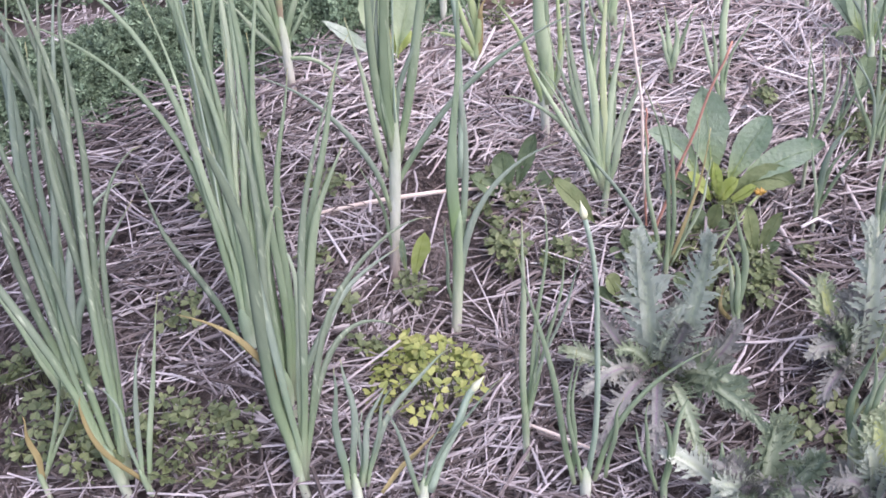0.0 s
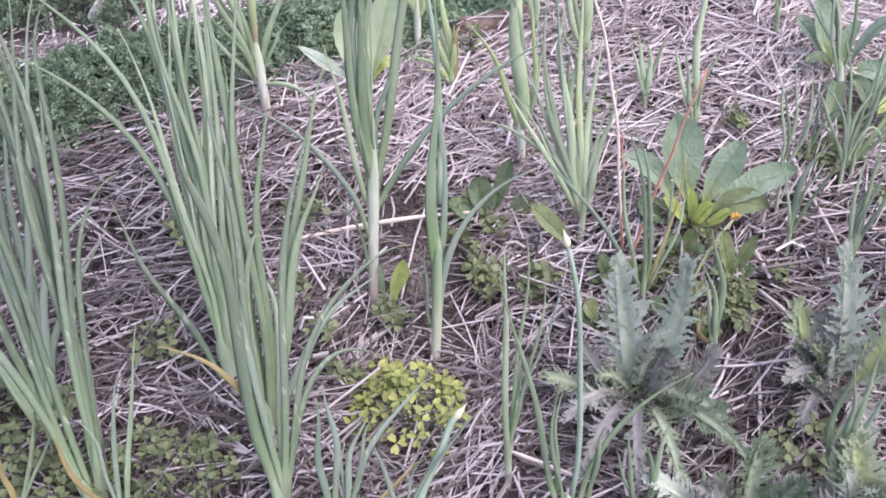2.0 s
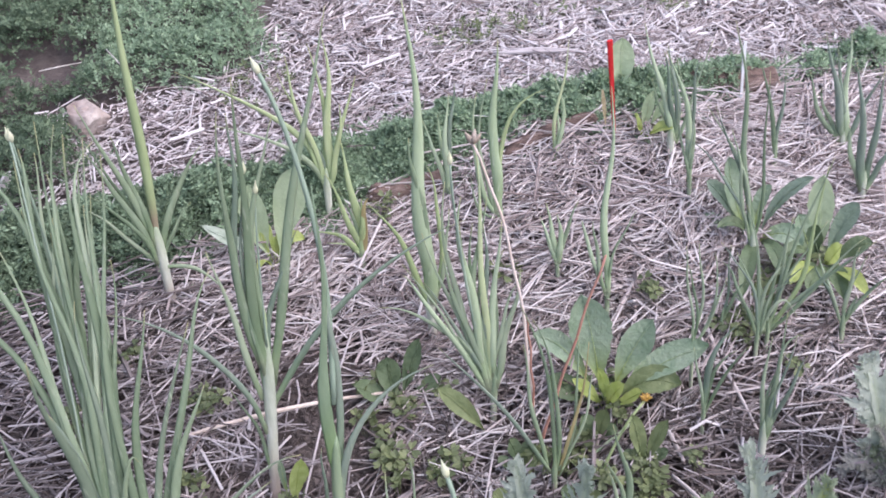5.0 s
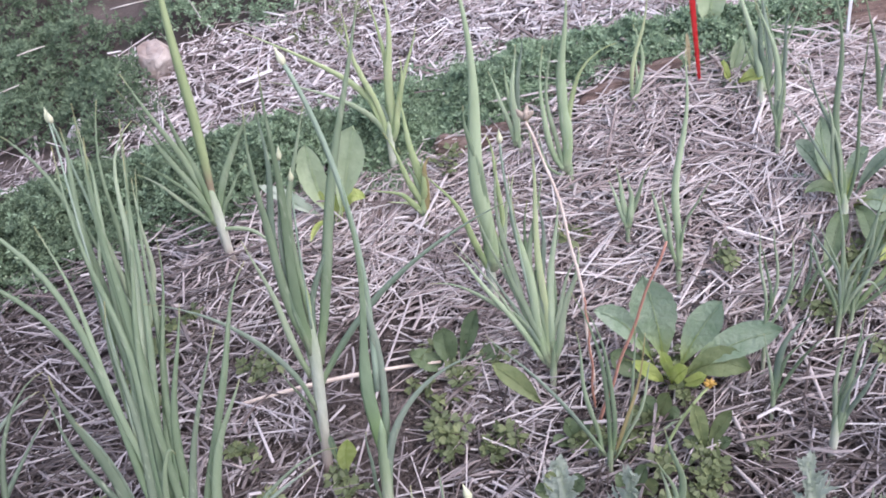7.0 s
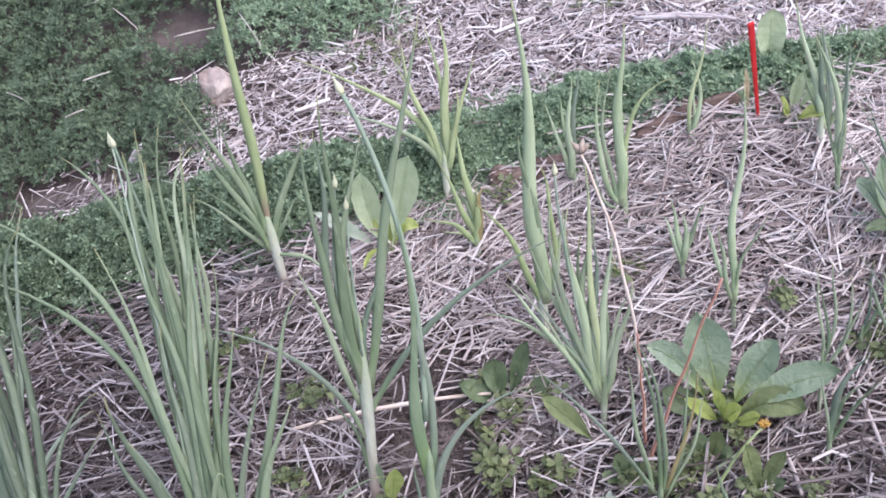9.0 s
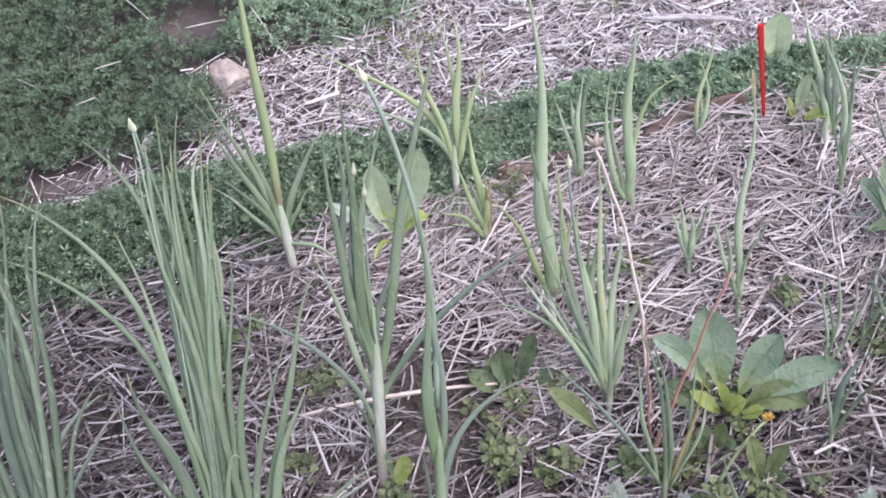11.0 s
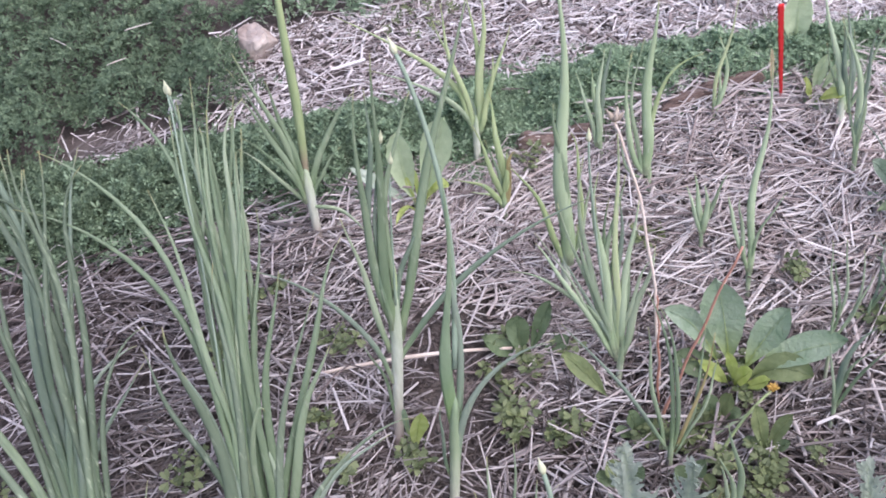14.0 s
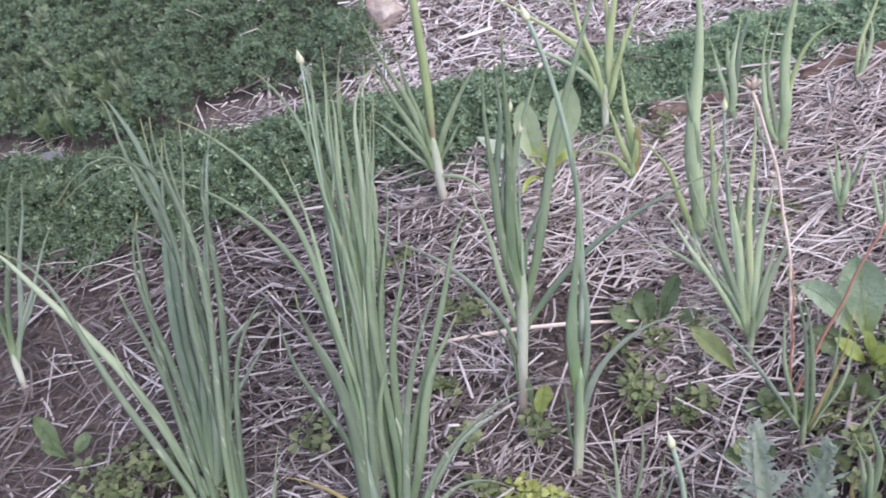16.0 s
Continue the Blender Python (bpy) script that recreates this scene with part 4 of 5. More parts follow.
onion(0.207, 0.848, -10, -2, 27, 11, [(-5, 22, -3, 139, 8, 268, 0, 'l19'), (-8, 22, -49, 75, -25, 199, 0, 'l10'), (-7, 22, -38, 82, -9, 217, 0, 'p6'), (-2, 30, -12, 172, 67, 194, 0, 'f6'), (-10, 17, -41, 15, -40, 76, 0, 'p4')])
onion(0.261, 0.750, -14, -2, 23, 7, [(-2, 24, -3, 54, -15, 107, 0, 'l8'), (0, 24, 8, 61, -1, 94, 0, 'l10'), (1, 25, 7, 69, 28, 112, 0, 'p6'), (-2, 23, -15, 63, -24, 90, 0, 'l5')])
onion(0.309, 0.680, -18, -2, 27, 8, [(-1, 37, -1, 155, -1, 309, 0, 'l9'), (-4, 37, -23, 104, -22, 138, 0, 'p5'), (-5, 37, -37, 123, -36, 133, 0, 'l5'), (-1, 46, 9, 116, 34, 150, 0, 'p3')])
onion(0.311, 0.925, -14, 0, 18, 6, [(-1, 5, 5, 82, 23, 170, 0, 'f5'), (0, 5, 25, 58, 2, 114, 0, 'l6'), (-2, 5, 11, 43, 4, 76, 0, 'l4')])
onion(0.476, 0.881, -22, -2, 28, 13, [(3, 27, -22, 100, -47, 189, 0, 'l11'), (5, 27, -3, 88, -18, 152, 0, 'b7'), (6, 27, 6, 102, -14, 160, 0, 'b8'), (8, 27, 20, 67, 48, 171, 0, 'p5'), (2, 23, -18, 59, -33, 111, 0, 'p4')])
onion(0.475, 0.805, -23, -3, 34, 8, [(-3, 30, -3, 132, -46, 218, 0, 'l8'), (-3, 30, 5, 93, -31, 204, 0, 'p5'), (-3, 38, -13, 166, 1, 206, 0, 'b5'), (-3, 30, -12, 107, -44, 203, 0, 'p3')])
onion(0.526, 0.698, -28, -4, 33, 12, [(-4, 33, -22, 178, -57, 330, 0, 'g8'), (-7, 33, -35, 142, -47, 189, -0, 'p4'), (-3, 33, 5, 126, -8, 267, -0, 'g4'), (-3, 25, -22, 146, -81, 218, -0, 'p4'), (-4, 33, -23, 125, -71, 218, 0, 'b5'), (-7, 33, -28, 100, -51, 123, 0, 'p3'), (-3, 25, -28, 126, -111, 171, 0, 'b3')])
onion(0.474, 0.569, -29, -2, 34, 7, [(-1, 30, -4, 128, -35, 201, -0, 'p4'), (-0, 30, -5, 123, 20, 128, 0, 'p4'), (-3, 30, -38, 111, -56, 121, -0, 'g4'), (1, 35, 14, 114, 43, 57, -0, 'p4'), (-1, 30, -11, 108, -61, 152, -0, 'b3'), (-0, 30, 0, 107, 35, 109, -0, 'p3')])
onion(0.370, 0.498, -25, -0, 19, 7, [(-0, 19, -7, 97, 32, 140, -0, 'b8'), (2, 20, 20, 84, 46, 115, 0, 'g4'), (-1, 15, -10, 80, -19, 101, 0, 'p3'), (-0, 19, -3, 74, 32, 103, -0, 'g5')])
onion(0.419, 0.434, -30, -2, 35, 12, [(-3, 30, -12, 100, -8, 172, 0, 'p5'), (-0, 31, 3, 75, 5, 201, 0, 'g6'), (2, 32, 16, 108, 33, 152, -0, 'b5'), (1, 31, -2, 171, 25, 173, -0, 'p4'), (-3, 30, -7, 87, 9, 144, 0, 'p3'), (-0, 31, 5, 69, 19, 174, -0, 'b4'), (2, 32, 6, 75, 6, 94, 0, 'p3'), (1, 31, -3, 105, 6, 103, 0, 'g3')])
onion(0.278, 0.160, -32, -13, 61, 12, [(-12, 57, -29, 107, -10, 209, 0, 'g7'), (-6, 51, -1, 137, 6, 210, -0, 'g7'), (-1, 41, 3, 111, 25, 163, 0, 'b6'), (-12, 57, -21, 95, 6, 168, -0, 'p4'), (-6, 51, -6, 128, -15, 185, -0, 'g5'), (-1, 41, 5, 92, 35, 128, 0, 'b4')])
onion(0.376, 0.549, -24, -4, 77, 6, [(-4, 77, -10, 142, -21, 200, -0, 'p3'), (-3, 77, 7, 160, -6, 202, -0, 'p3'), (-3, 69, 32, 129, 14, 190, 0, 'p3'), (-3, 77, 2, 143, -17, 172, -0, 'g3'), (-3, 69, 27, 115, 30, 156, -0, 'p3')])
onion(0.444, 0.611, -26, -1, 17, 6, [(-2, 17, 3, 59, -0, 120, -0, 'b3'), (-1, 17, 9, 66, 36, 82, 0, 'g4')])
onion(0.736, 0.777, -34, -3, 24, 13, [(-4, 13, -14, 89, -43, 205, 0, 'b15'), (-1, 12, 0, 105, -3, 185, 0, 'b12'), (-5, 13, -29, 68, -37, 106, 0, 'l8'), (0, 12, 16, 71, 44, 90, 0, 'b8')])
onion(0.758, 0.877, -33, -5, 20, 14, [(-4, 12, -20, 70, -52, 175, 0, 'b14'), (-1, 12, -6, 73, -18, 178, 0, 'l13'), (2, 12, 14, 54, 38, 119, 0, 'b10'), (-7, 11, -51, 44, -66, 113, 0, 'p8'), (-3, 12, -10, 66, -33, 151, 0, 'b9'), (-5, 10, -38, 41, -46, 88, 0, 'p7')])
onion(0.631, 0.853, -29, -3, 22, 8, [(-3, 20, -10, 72, -42, 165, -0, 'g6'), (-2, 20, -4, 90, 1, 135, 0, 'b5')])
onion(0.493, 0.581, -30, -1, 21, 7, [(-1, 19, 21, 164, 47, 260, 0, 'p4'), (-2, 19, -3, 120, 12, 178, 0, 'p4'), (-3, 17, -25, 78, -51, 119, -0, 'p4'), (1, 17, 63, 111, 109, 164, -0, 'g5'), (-1, 19, 17, 113, 52, 175, 0, 'p3'), (-2, 19, 2, 83, 32, 116, 0, 'b3'), (-3, 17, -14, 56, -17, 79, 0, 'g3'), (-3, 15, 10, 110, 10, 177, 0, 'p5'), (-1, 15, 31, 80, 98, 161, 0, 'p6'), (0, 19, 40, 97, 43, 246, 0, 'f6'), (-2, 15, -10, 46, -22, 100, 0, 'p5'), (-4, 14, -26, 36, -60, 74, 0, 'p4')])
onion(0.594, 0.565, -35, -4, 25, 9, [(-3, 24, -10, 89, -1, 134, -0, 'p5'), (-5, 23, -42, 91, -47, 109, -0, 'p4'), (-2, 24, 17, 81, 40, 100, 0, 'p5'), (-3, 24, -7, 80, 10, 117, -0, 'g3'), (-5, 23, -40, 84, -51, 96, 0, 'b4'), (-2, 24, 5, 57, 7, 61, -0, 'g4')])
onion(0.225, 0.373, -19, -2, 17, 8, [(-3, 14, 2, 95, -21, 169, -0, 'g8'), (-5, 13, -15, 78, -24, 108, -0, 'p5'), (-8, 14, -28, 13, -20, 57, 0, 'y6'), (-3, 14, -2, 75, -29, 128, 0, 'p6')])
onion(-0.060, 0.268, 6, 5, 58, 10, [(4, 54, 11, 195, 20, 299, 0, 'p7'), (6, 54, 43, 223, 48, 301, -0, 'g4'), (7, 57, 59, 190, 68, 233, -0, 'g4'), (4, 54, 15, 128, 44, 174, -0, 'b6'), (6, 54, 48, 203, 86, 256, -0, 'b3'), (7, 57, 32, 135, 22, 161, -0, 'g3')])
onion(-0.008, 0.206, 1, 2, 20, 15, [(-12, 28, -27, 168, -50, 307, 0, 'g6'), (6, 24, 38, 204, 16, 331, -0, 'k7'), (13, 17, 50, 138, 145, 153, -0, 'g7'), (25, 18, 35, 97, 44, 126, -0, 'g5'), (-2, 22, -19, 125, -5, 205, 0, 'g4'), (-12, 28, -11, 107, 6, 176, 0, 'g5')])
onion(0.074, 0.183, -9, -1, 19, 9, [(-1, 17, 15, 120, 20, 136, -0, 'p6'), (-8, 17, -31, 98, -19, 131, 0, 'g4'), (-1, 17, 7, 102, -6, 110, -0, 'g5'), (-8, 17, -28, 77, -33, 97, 0, 'g3')])
onion(-0.253, 0.218, 27, 9, 41, 13, [(0, 56, 10, 147, 23, 195, 0, 'b8'), (7, 50, 37, 156, 34, 196, -0, 'b8'), (22, 44, 79, 142, 151, 146, -0, 'b9'), (16, 48, 44, 132, 68, 144, 0, 'b7'), (34, 21, 89, 47, 120, 46, -0, 'y9'), (22, 44, 58, 123, 77, 136, 0, 'b5'), (16, 48, 34, 114, 39, 128, 0, 'b4')])
onion(-0.186, 0.220, 20, 10, 23, 14, [(15, 24, 68, 97, 89, 114, 0, 'k11'), (6, 26, 35, 80, 119, 125, 0, 'b5'), (2, 29, -2, 100, -9, 143, -0, 'b5'), (6, 26, 18, 66, 43, 99, -0, 'b3')])
onion(0.130, 0.171, -16, -1, 20, 10, [(-1, 19, -2, 55, -3, 81, -0, 'p8')])
onion(0.171, 0.479, -13, -0, 17, 9, [(-3, 14, -65, 128, -130, 210, -0, 'b5'), (-2, 14, 12, 135, -36, 245, -0, 'g5'), (4, 20, 37, 90, 31, 196, -0, 'p4'), (-8, 19, -27, 123, -33, 190, 0, 'p5'), (1, 14, 20, 143, -22, 230, 0, 'g5'), (3, 14, 28, 76, 42, 195, -0, 'y4'), (5, 14, 48, 117, 47, 152, -0, 'p3')])
onion(-0.473, 0.288, 39, 0, 18, 9, [(0, 18, -45, 144, -19, 155, -0, 'y5'), (-1, 19, 29, 135, 57, 170, 0, 'b6'), (4, 14, 40, 94, 105, 195, -0, 'g7'), (-1, 19, 14, 107, 6, 143, 0, 'b4')])
onion(-0.591, 0.317, 44, 4, 14, 8, [(4, 14, 11, 57, 18, 97, -0, 'y7'), (6, 12, 64, 69, 92, 142, -0, 'g6'), (6, 12, 58, 52, 102, 79, -0, 'g5')])

# ---- broad-leaved plants and kale ----
leafy(0.265, 0.574, -17, [(2, -4, -11, 92, -28, 155, 0, 'g54'), (-7, -5, -37, 85, -86, 82, 0, 'g30'), (7, -4, 31, 69, 59, 110, 0, 'g40'), (14, -5, 56, 56, 126, 72, 0, 'g40'), (5, -18, -9, 19, -39, 48, 0, 'y18'), (7, -18, 6, 27, -8, 56, 0, 'y14'), (9, -17, 6, 17, 23, 35, 0, 'y22'), (15, -17, 30, 13, 45, 30, 0, 'y17'), (25, -15, 41, 50, 92, 30, -19, 'o38'), (-6, -24, -42, 8, -69, 24, 0, 'd33')], "broadleaf_plant", "large soft-leaved plant with grey-green oval leaves and yellow-green leaf bases", "plant", "oval")
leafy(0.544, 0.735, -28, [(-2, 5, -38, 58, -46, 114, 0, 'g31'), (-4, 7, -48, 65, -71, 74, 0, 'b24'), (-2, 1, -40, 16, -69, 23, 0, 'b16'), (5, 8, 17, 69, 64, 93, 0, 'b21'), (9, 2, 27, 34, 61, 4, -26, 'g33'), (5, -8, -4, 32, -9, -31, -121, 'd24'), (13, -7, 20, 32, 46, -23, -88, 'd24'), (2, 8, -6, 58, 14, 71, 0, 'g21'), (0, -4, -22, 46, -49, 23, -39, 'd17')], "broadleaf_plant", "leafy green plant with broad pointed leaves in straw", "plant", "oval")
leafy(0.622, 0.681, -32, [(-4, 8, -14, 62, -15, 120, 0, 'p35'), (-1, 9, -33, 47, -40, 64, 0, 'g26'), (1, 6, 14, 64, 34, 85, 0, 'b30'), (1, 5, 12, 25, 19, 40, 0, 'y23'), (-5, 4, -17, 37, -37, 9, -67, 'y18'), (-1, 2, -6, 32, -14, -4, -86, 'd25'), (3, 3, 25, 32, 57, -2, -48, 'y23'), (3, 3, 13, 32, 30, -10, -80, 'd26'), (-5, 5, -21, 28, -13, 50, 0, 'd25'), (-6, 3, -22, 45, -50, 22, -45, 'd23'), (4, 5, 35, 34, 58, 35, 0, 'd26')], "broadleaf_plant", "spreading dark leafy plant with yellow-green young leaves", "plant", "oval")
leafy(-0.119, 0.860, 6, [(-3, -10, 28, 66, 51, 125, 0, 'p47'), (-8, -4, -20, 53, -16, 109, 0, 'p39'), (-5, 12, -38, 31, -87, 69, 0, 'w21'), (1, -2, 19, 45, 42, 21, -7, 's21'), (-4, 21, -11, 32, -14, 42, 0, 's8'), (-2, 21, -1, 36, 0, 51, 0, 's7'), (0, 20, 8, 32, 16, 40, 0, 's8'), (-2, 22, 4, 33, 6, 28, 0, 's7'), (-12, -3, -16, 41, -36, 16, -45, 'y10')], "cabbage_seedling", "light green young cabbage with a bent upright leaf", "cabbage", "oval")
leafy(0.005, 0.650, -0, [(-3, 11, -6, 30, -4, 55, -0, 'd32'), (-7, 14, -21, 11, -51, 28, -5, 'd28'), (8, 10, 21, 33, 41, 71, -0, 'd23'), (3, 10, 45, 8, 62, 14, -3, 'd21')], "mallow_weed", "low weed with rounded dull green leaves", "weed", "round")
leafy(0.120, 0.579, -8, [(-1, 8, -31, 35, -67, 69, 0, 'o25')], "dock_seedling", "single yellow-green oval leaf lying on the straw", "plant", "oval")
leafy(-0.150, 0.537, 10, [(0, 8, 6, 35, 17, 75, 0, 'y24'), (-1, 8, -5, 33, -2, 56, -0, 'g9')], "dandelion", "small bright green dandelion leaf standing in bare soil", "weed", "oval")
leafy(0.454, 0.934, -20, [(1, 8, 18, 36, 42, 45, -0, 'p17'), (-2, 8, -1, 17, 10, 52, -0, 'p17'), (3, 6, 29, 20, 54, 21, -0, 'p15'), (-3, 6, -9, 16, -16, 29, -0, 'y19'), (1, 6, 16, 17, 37, 8, -0, 'y20')], "mustard_plant", "yellow-green broad-leaved plant near the red stake", "plant", "oval")
leafy(0.445, 1.011, -19, [(-2, 11, -2, 40, 0, 83, 0, 'p40'), (-4, 10, -16, 27, -27, 38, -0, 'g17')], "mustard_plant", "round light green leaf standing behind the red stake", "plant", "round")
leafy(-0.795, 0.505, 45, [(-0, 7, -2, 36, -4, 72, -0, 'd24'), (1, 7, 25, 10, 40, 7, -20, 'd22'), (-0, 7, 0, 17, -19, 31, -0, 'd18')], "seedling_weed", "small dull broad-leaved weed in the mulch", "weed", "oval")
leafy(0.284, 0.470, -20, [(-0, 9, -7, 32, -19, 67, -0, 'o21'), (1, 9, 5, 27, 24, 56, -0, 'o18'), (-1, 8, -11, 12, -27, 10, -5, 'd16'), (2, 8, 13, 10, 26, 15, -0, 'd14')], "seedling_weed", "olive-green oblong-leaved weed standing among the sorrel", "weed", "oval")
leafy(0.239, 0.525, -16, [(-0, 8, -6, 13, -18, 26, -0, 'd22'), (1, 8, 5, 17, 13, 36, 0, 'o20'), (-2, 6, -18, 4, -29, 1, -13, 'd18'), (2, 6, 15, 16, 25, 7, -7, 'd19')], "seedling_weed", "small dull broad-leaved weed in the mulch", "weed", "oval")
leafy(0.139, 0.525, -10, [(0, 8, -3, 18, -13, 31, -0, 'd19'), (1, 8, 7, 12, 16, 26, -0, 'd18'), (-1, 7, -18, 7, -28, 4, -10, 'd16'), (1, 13, 9, 9, 17, 4, -24, 'o16')], "seedling_weed", "small dull broad-leaved weed in the mulch", "weed", "oval")
leafy(0.110, 0.463, -8, [(0, 9, -10, 17, -20, 27, -0, 'o24'), (1, 9, 15, 14, 25, 17, 0, 'd22'), (-1, 7, -23, 5, -34, 8, -6, 'd20')], "seedling_weed", "small dull broad-leaved weed in the mulch", "weed", "oval")
leafy(0.190, 0.444, -14, [(-0, 8, -11, 13, -21, 18, 0, 'd19'), (1, 9, 4, 19, 15, 32, 0, 'd18'), (3, 7, 17, 6, 28, 10, -5, 'o19')], "seedling_weed", "small dull broad-leaved weed in the mulch", "weed", "oval")
# low-lying fronds use g or purplish v: their shade is put into these darker colours
leafy(0.118, 0.345, -11, [(-12, -39, -13, 81, -29, 168, 0, 'b65'), (35, -11, 47, 110, 47, 179, 0, 'b53'), (31, -50, 80, -10, 85, 54, 0, 'v48'), (-17, -47, -75, 12, -113, 22, 0, 'g38'), (18, -67, 41, 37, 91, 8, -73, 'g48'), (19, -84, 43, 32, 97, -3, -104, 'g48'), (13, -36, 23, 32, 29, 64, 0, 'v38'), (-10, -61, -39, 36, -87, 7, -60, 'v41'), (-6, -74, -34, 32, -77, -10, -124, 'v41'), (11, -80, -11, 32, -25, -16, -143, 'v41'), (18, -80, 13, 32, 30, -18, -147, 'g42'), (-17, -34, -59, 47, -72, 75, 0, 'v34')], "kale_plant", "curly grey-green kale with frilly toothed fronds", "kale", "kale", "kale plants")
leafy(0.175, 0.155, -22, [(-12, 2, -4, 56, 1, 110, 0, 'g64'), (-29, -1, -83, 60, -105, 57, 0, 'b39'), (6, 5, 41, 59, 47, 76, 0, 'g39'), (-23, 0, -26, 47, -44, 61, 0, 'v32'), (-11, -6, 21, 47, 48, 26, -5, 'v39')], "kale_plant", "low curly kale with wide grey-green fronds", "kale", "kale", "kale plants")
leafy(0.335, 0.300, -29, [(-4, -18, -37, 46, -45, 94, 0, 'p54'), (25, -6, 12, 89, -17, 171, 0, 'b58'), (37, -3, 62, 82, 74, 150, 0, 'p62'), (10, -10, -19, 44, -43, 20, -39, 'v39'), (15, -17, -11, 32, -26, 0, -88, 'v43'), (22, -7, -10, 78, -22, 87, 0, 'v43'), (42, -10, 57, 66, 67, 45, 0, 'b43'), (24, -15, 22, 32, 50, -3, -78, 'v43')], "kale_plant", "curly kale with yellowing upright fronds", "kale", "kale", "kale plants")
leafy(0.292, 0.136, -34, [(7, -9, -4, 50, -22, 100, 0, 'p70'), (10, -7, 25, 44, 31, 74, 0, 'b47'), (-1, -12, -20, 48, -45, 27, -26, 'v40')], "kale_plant", "pale yellow-green frilly kale in the straw", "kale", "kale", "kale plants")
leafy(0.559, 0.364, -32, [(1, 4, -28, 76, -56, 147, 0, 'b89'), (6, 6, 17, 82, 4, 149, 0, 'b70'), (0, 0, -29, 48, -64, 27, -32, 'v47')], "kale_plant", "broad pale grey-green kale leaf at the bed's edge", "kale", "kale", "kale plants")

rnd = random.Random(5)
clumps = [(-0.973, 1.217), (-0.848, 1.182), (-0.820, 1.121), (-0.997, 1.144), (-0.925, 1.108), (-1.046, 1.203), (-1.018, 1.305), (-0.798, 1.064), (-0.854, 1.115), (-0.919, 1.169), (-1.030, 1.227), (-0.955, 1.188), (-1.033, 1.137)]
clumps += [(rnd.gauss(-0.95, 0.06), rnd.gauss(1.17, 0.05)) for _ in range(6)]
for i, (a, b) in enumerate(clumps):
    pale = i < 7 or i == 11
    ring = []
    for k in range(9):
        g, r = rnd.uniform(-3.1, 3.1), rnd.uniform(9, 27)
        ring.append((0, 6, r * 0.4 * math.sin(g), 32, r * math.sin(g), rnd.uniform(26, 52), -r * math.cos(g) * 0.9, "%s%d" % ("g" if pale else "d", rnd.randint(18, 26) if pale else rnd.randint(8, 12))))
    leafy(a, b, 34, ring, "mugwort", "pale grey-green leafy weed with cut leaves in the alfalfa patch" if pale else "dull green leafy weed standing in the alfalfa patch", "weed", "kale" if pale else "oval", "grey weeds")

# ---- sorrel ----
oxalis(-0.152, 0.363, 0.067)
oxalis(-0.175, 0.406, 0.041)
oxalis(-0.414, 0.317, 0.062, True)
oxalis(-0.457, 0.361, 0.040, True)
oxalis(-0.606, 0.459, 0.043, True)
oxalis(0.246, 0.226, 0.028, True)
oxalis(0.282, 0.251, 0.016, True)
oxalis(-0.017, 0.569, 0.027)
oxalis(0.051, 0.537, 0.024)
oxalis(0.265, 0.412, 0.026, True)
oxalis(-0.151, 0.515, 0.026)
oxalis(-0.017, 0.593, 0.017, True)
oxalis(-0.022, 0.542, 0.013, True)
oxalis(0.041, 0.527, 0.016, True)
oxalis(0.274, 0.467, 0.020)
oxalis(0.267, 0.428, 0.026, True)
oxalis(-0.233, 0.654, 0.021)
oxalis(-0.674, 0.463, 0.048, True)
oxalis(-0.728, 0.456, 0.048, True)
oxalis(-0.527, 0.339, 0.047, True)
oxalis(-0.585, 0.386, 0.049, True)
oxalis(-0.369, 0.334, 0.029, True)
oxalis(-0.214, 0.426, 0.019)
oxalis(0.190, 0.775, 0.021)
oxalis(0.047, 0.921, 0.025)
oxalis(0.460, 0.597, 0.019, True)
oxalis(0.542, 0.667, 0.028, True)
oxalis(0.574, 0.667, 0.028, True)
oxalis(0.636, 0.684, 0.023, True)
oxalis(-0.238, 0.482, 0.022, True)
oxalis(-0.241, 0.652, 0.017, True)
oxalis(-0.261, 0.542, 0.022)
oxalis(-0.424, 0.491, 0.030, True)
rnd = random.Random(21)
for cx, cy, sx, sy, count in ((0.22, 0.50, 0.11, 0.09, 15), (0.0, 0.62, 0.06, 0.06, 7), (0.28, 0.26, 0.10, 0.08, 4), (-0.62, 0.42, 0.14, 0.08, 9), (0.5, 0.62, 0.1, 0.08, 8), (-0.32, 0.66, 0.1, 0.08, 5)):
    for _ in range(count):
        oxalis(rnd.gauss(cx, sx * 0.6), rnd.gauss(cy, sy * 0.6), rnd.uniform(0.010, 0.020), rnd.random() < 0.93)


# ---- stalks, stake, rock, edging ----


def stalk(name, x, y, turn, bend, tip, r0, r1, material, label, category="stalk"):
    plant = stand(name, x, y, turn, label, category)
    line = [bez(Vector((0, 0, -0.03)), Vector(bend), Vector(tip), i / 16) for i in range(17)]
    line = [p + Vector((0.0012 * math.sin(i * 1.3), 0.001 * math.cos(i), 0)) if 0 < i < 16 else p for i, p in enumerate(line)]
    v, f, a = tube(line, [r0 + (r1 - r0) * i / 16 for i in range(17)], 7)
    part("stem", mesh("stem", v, f, material, True, a), plant)
    return plant, line


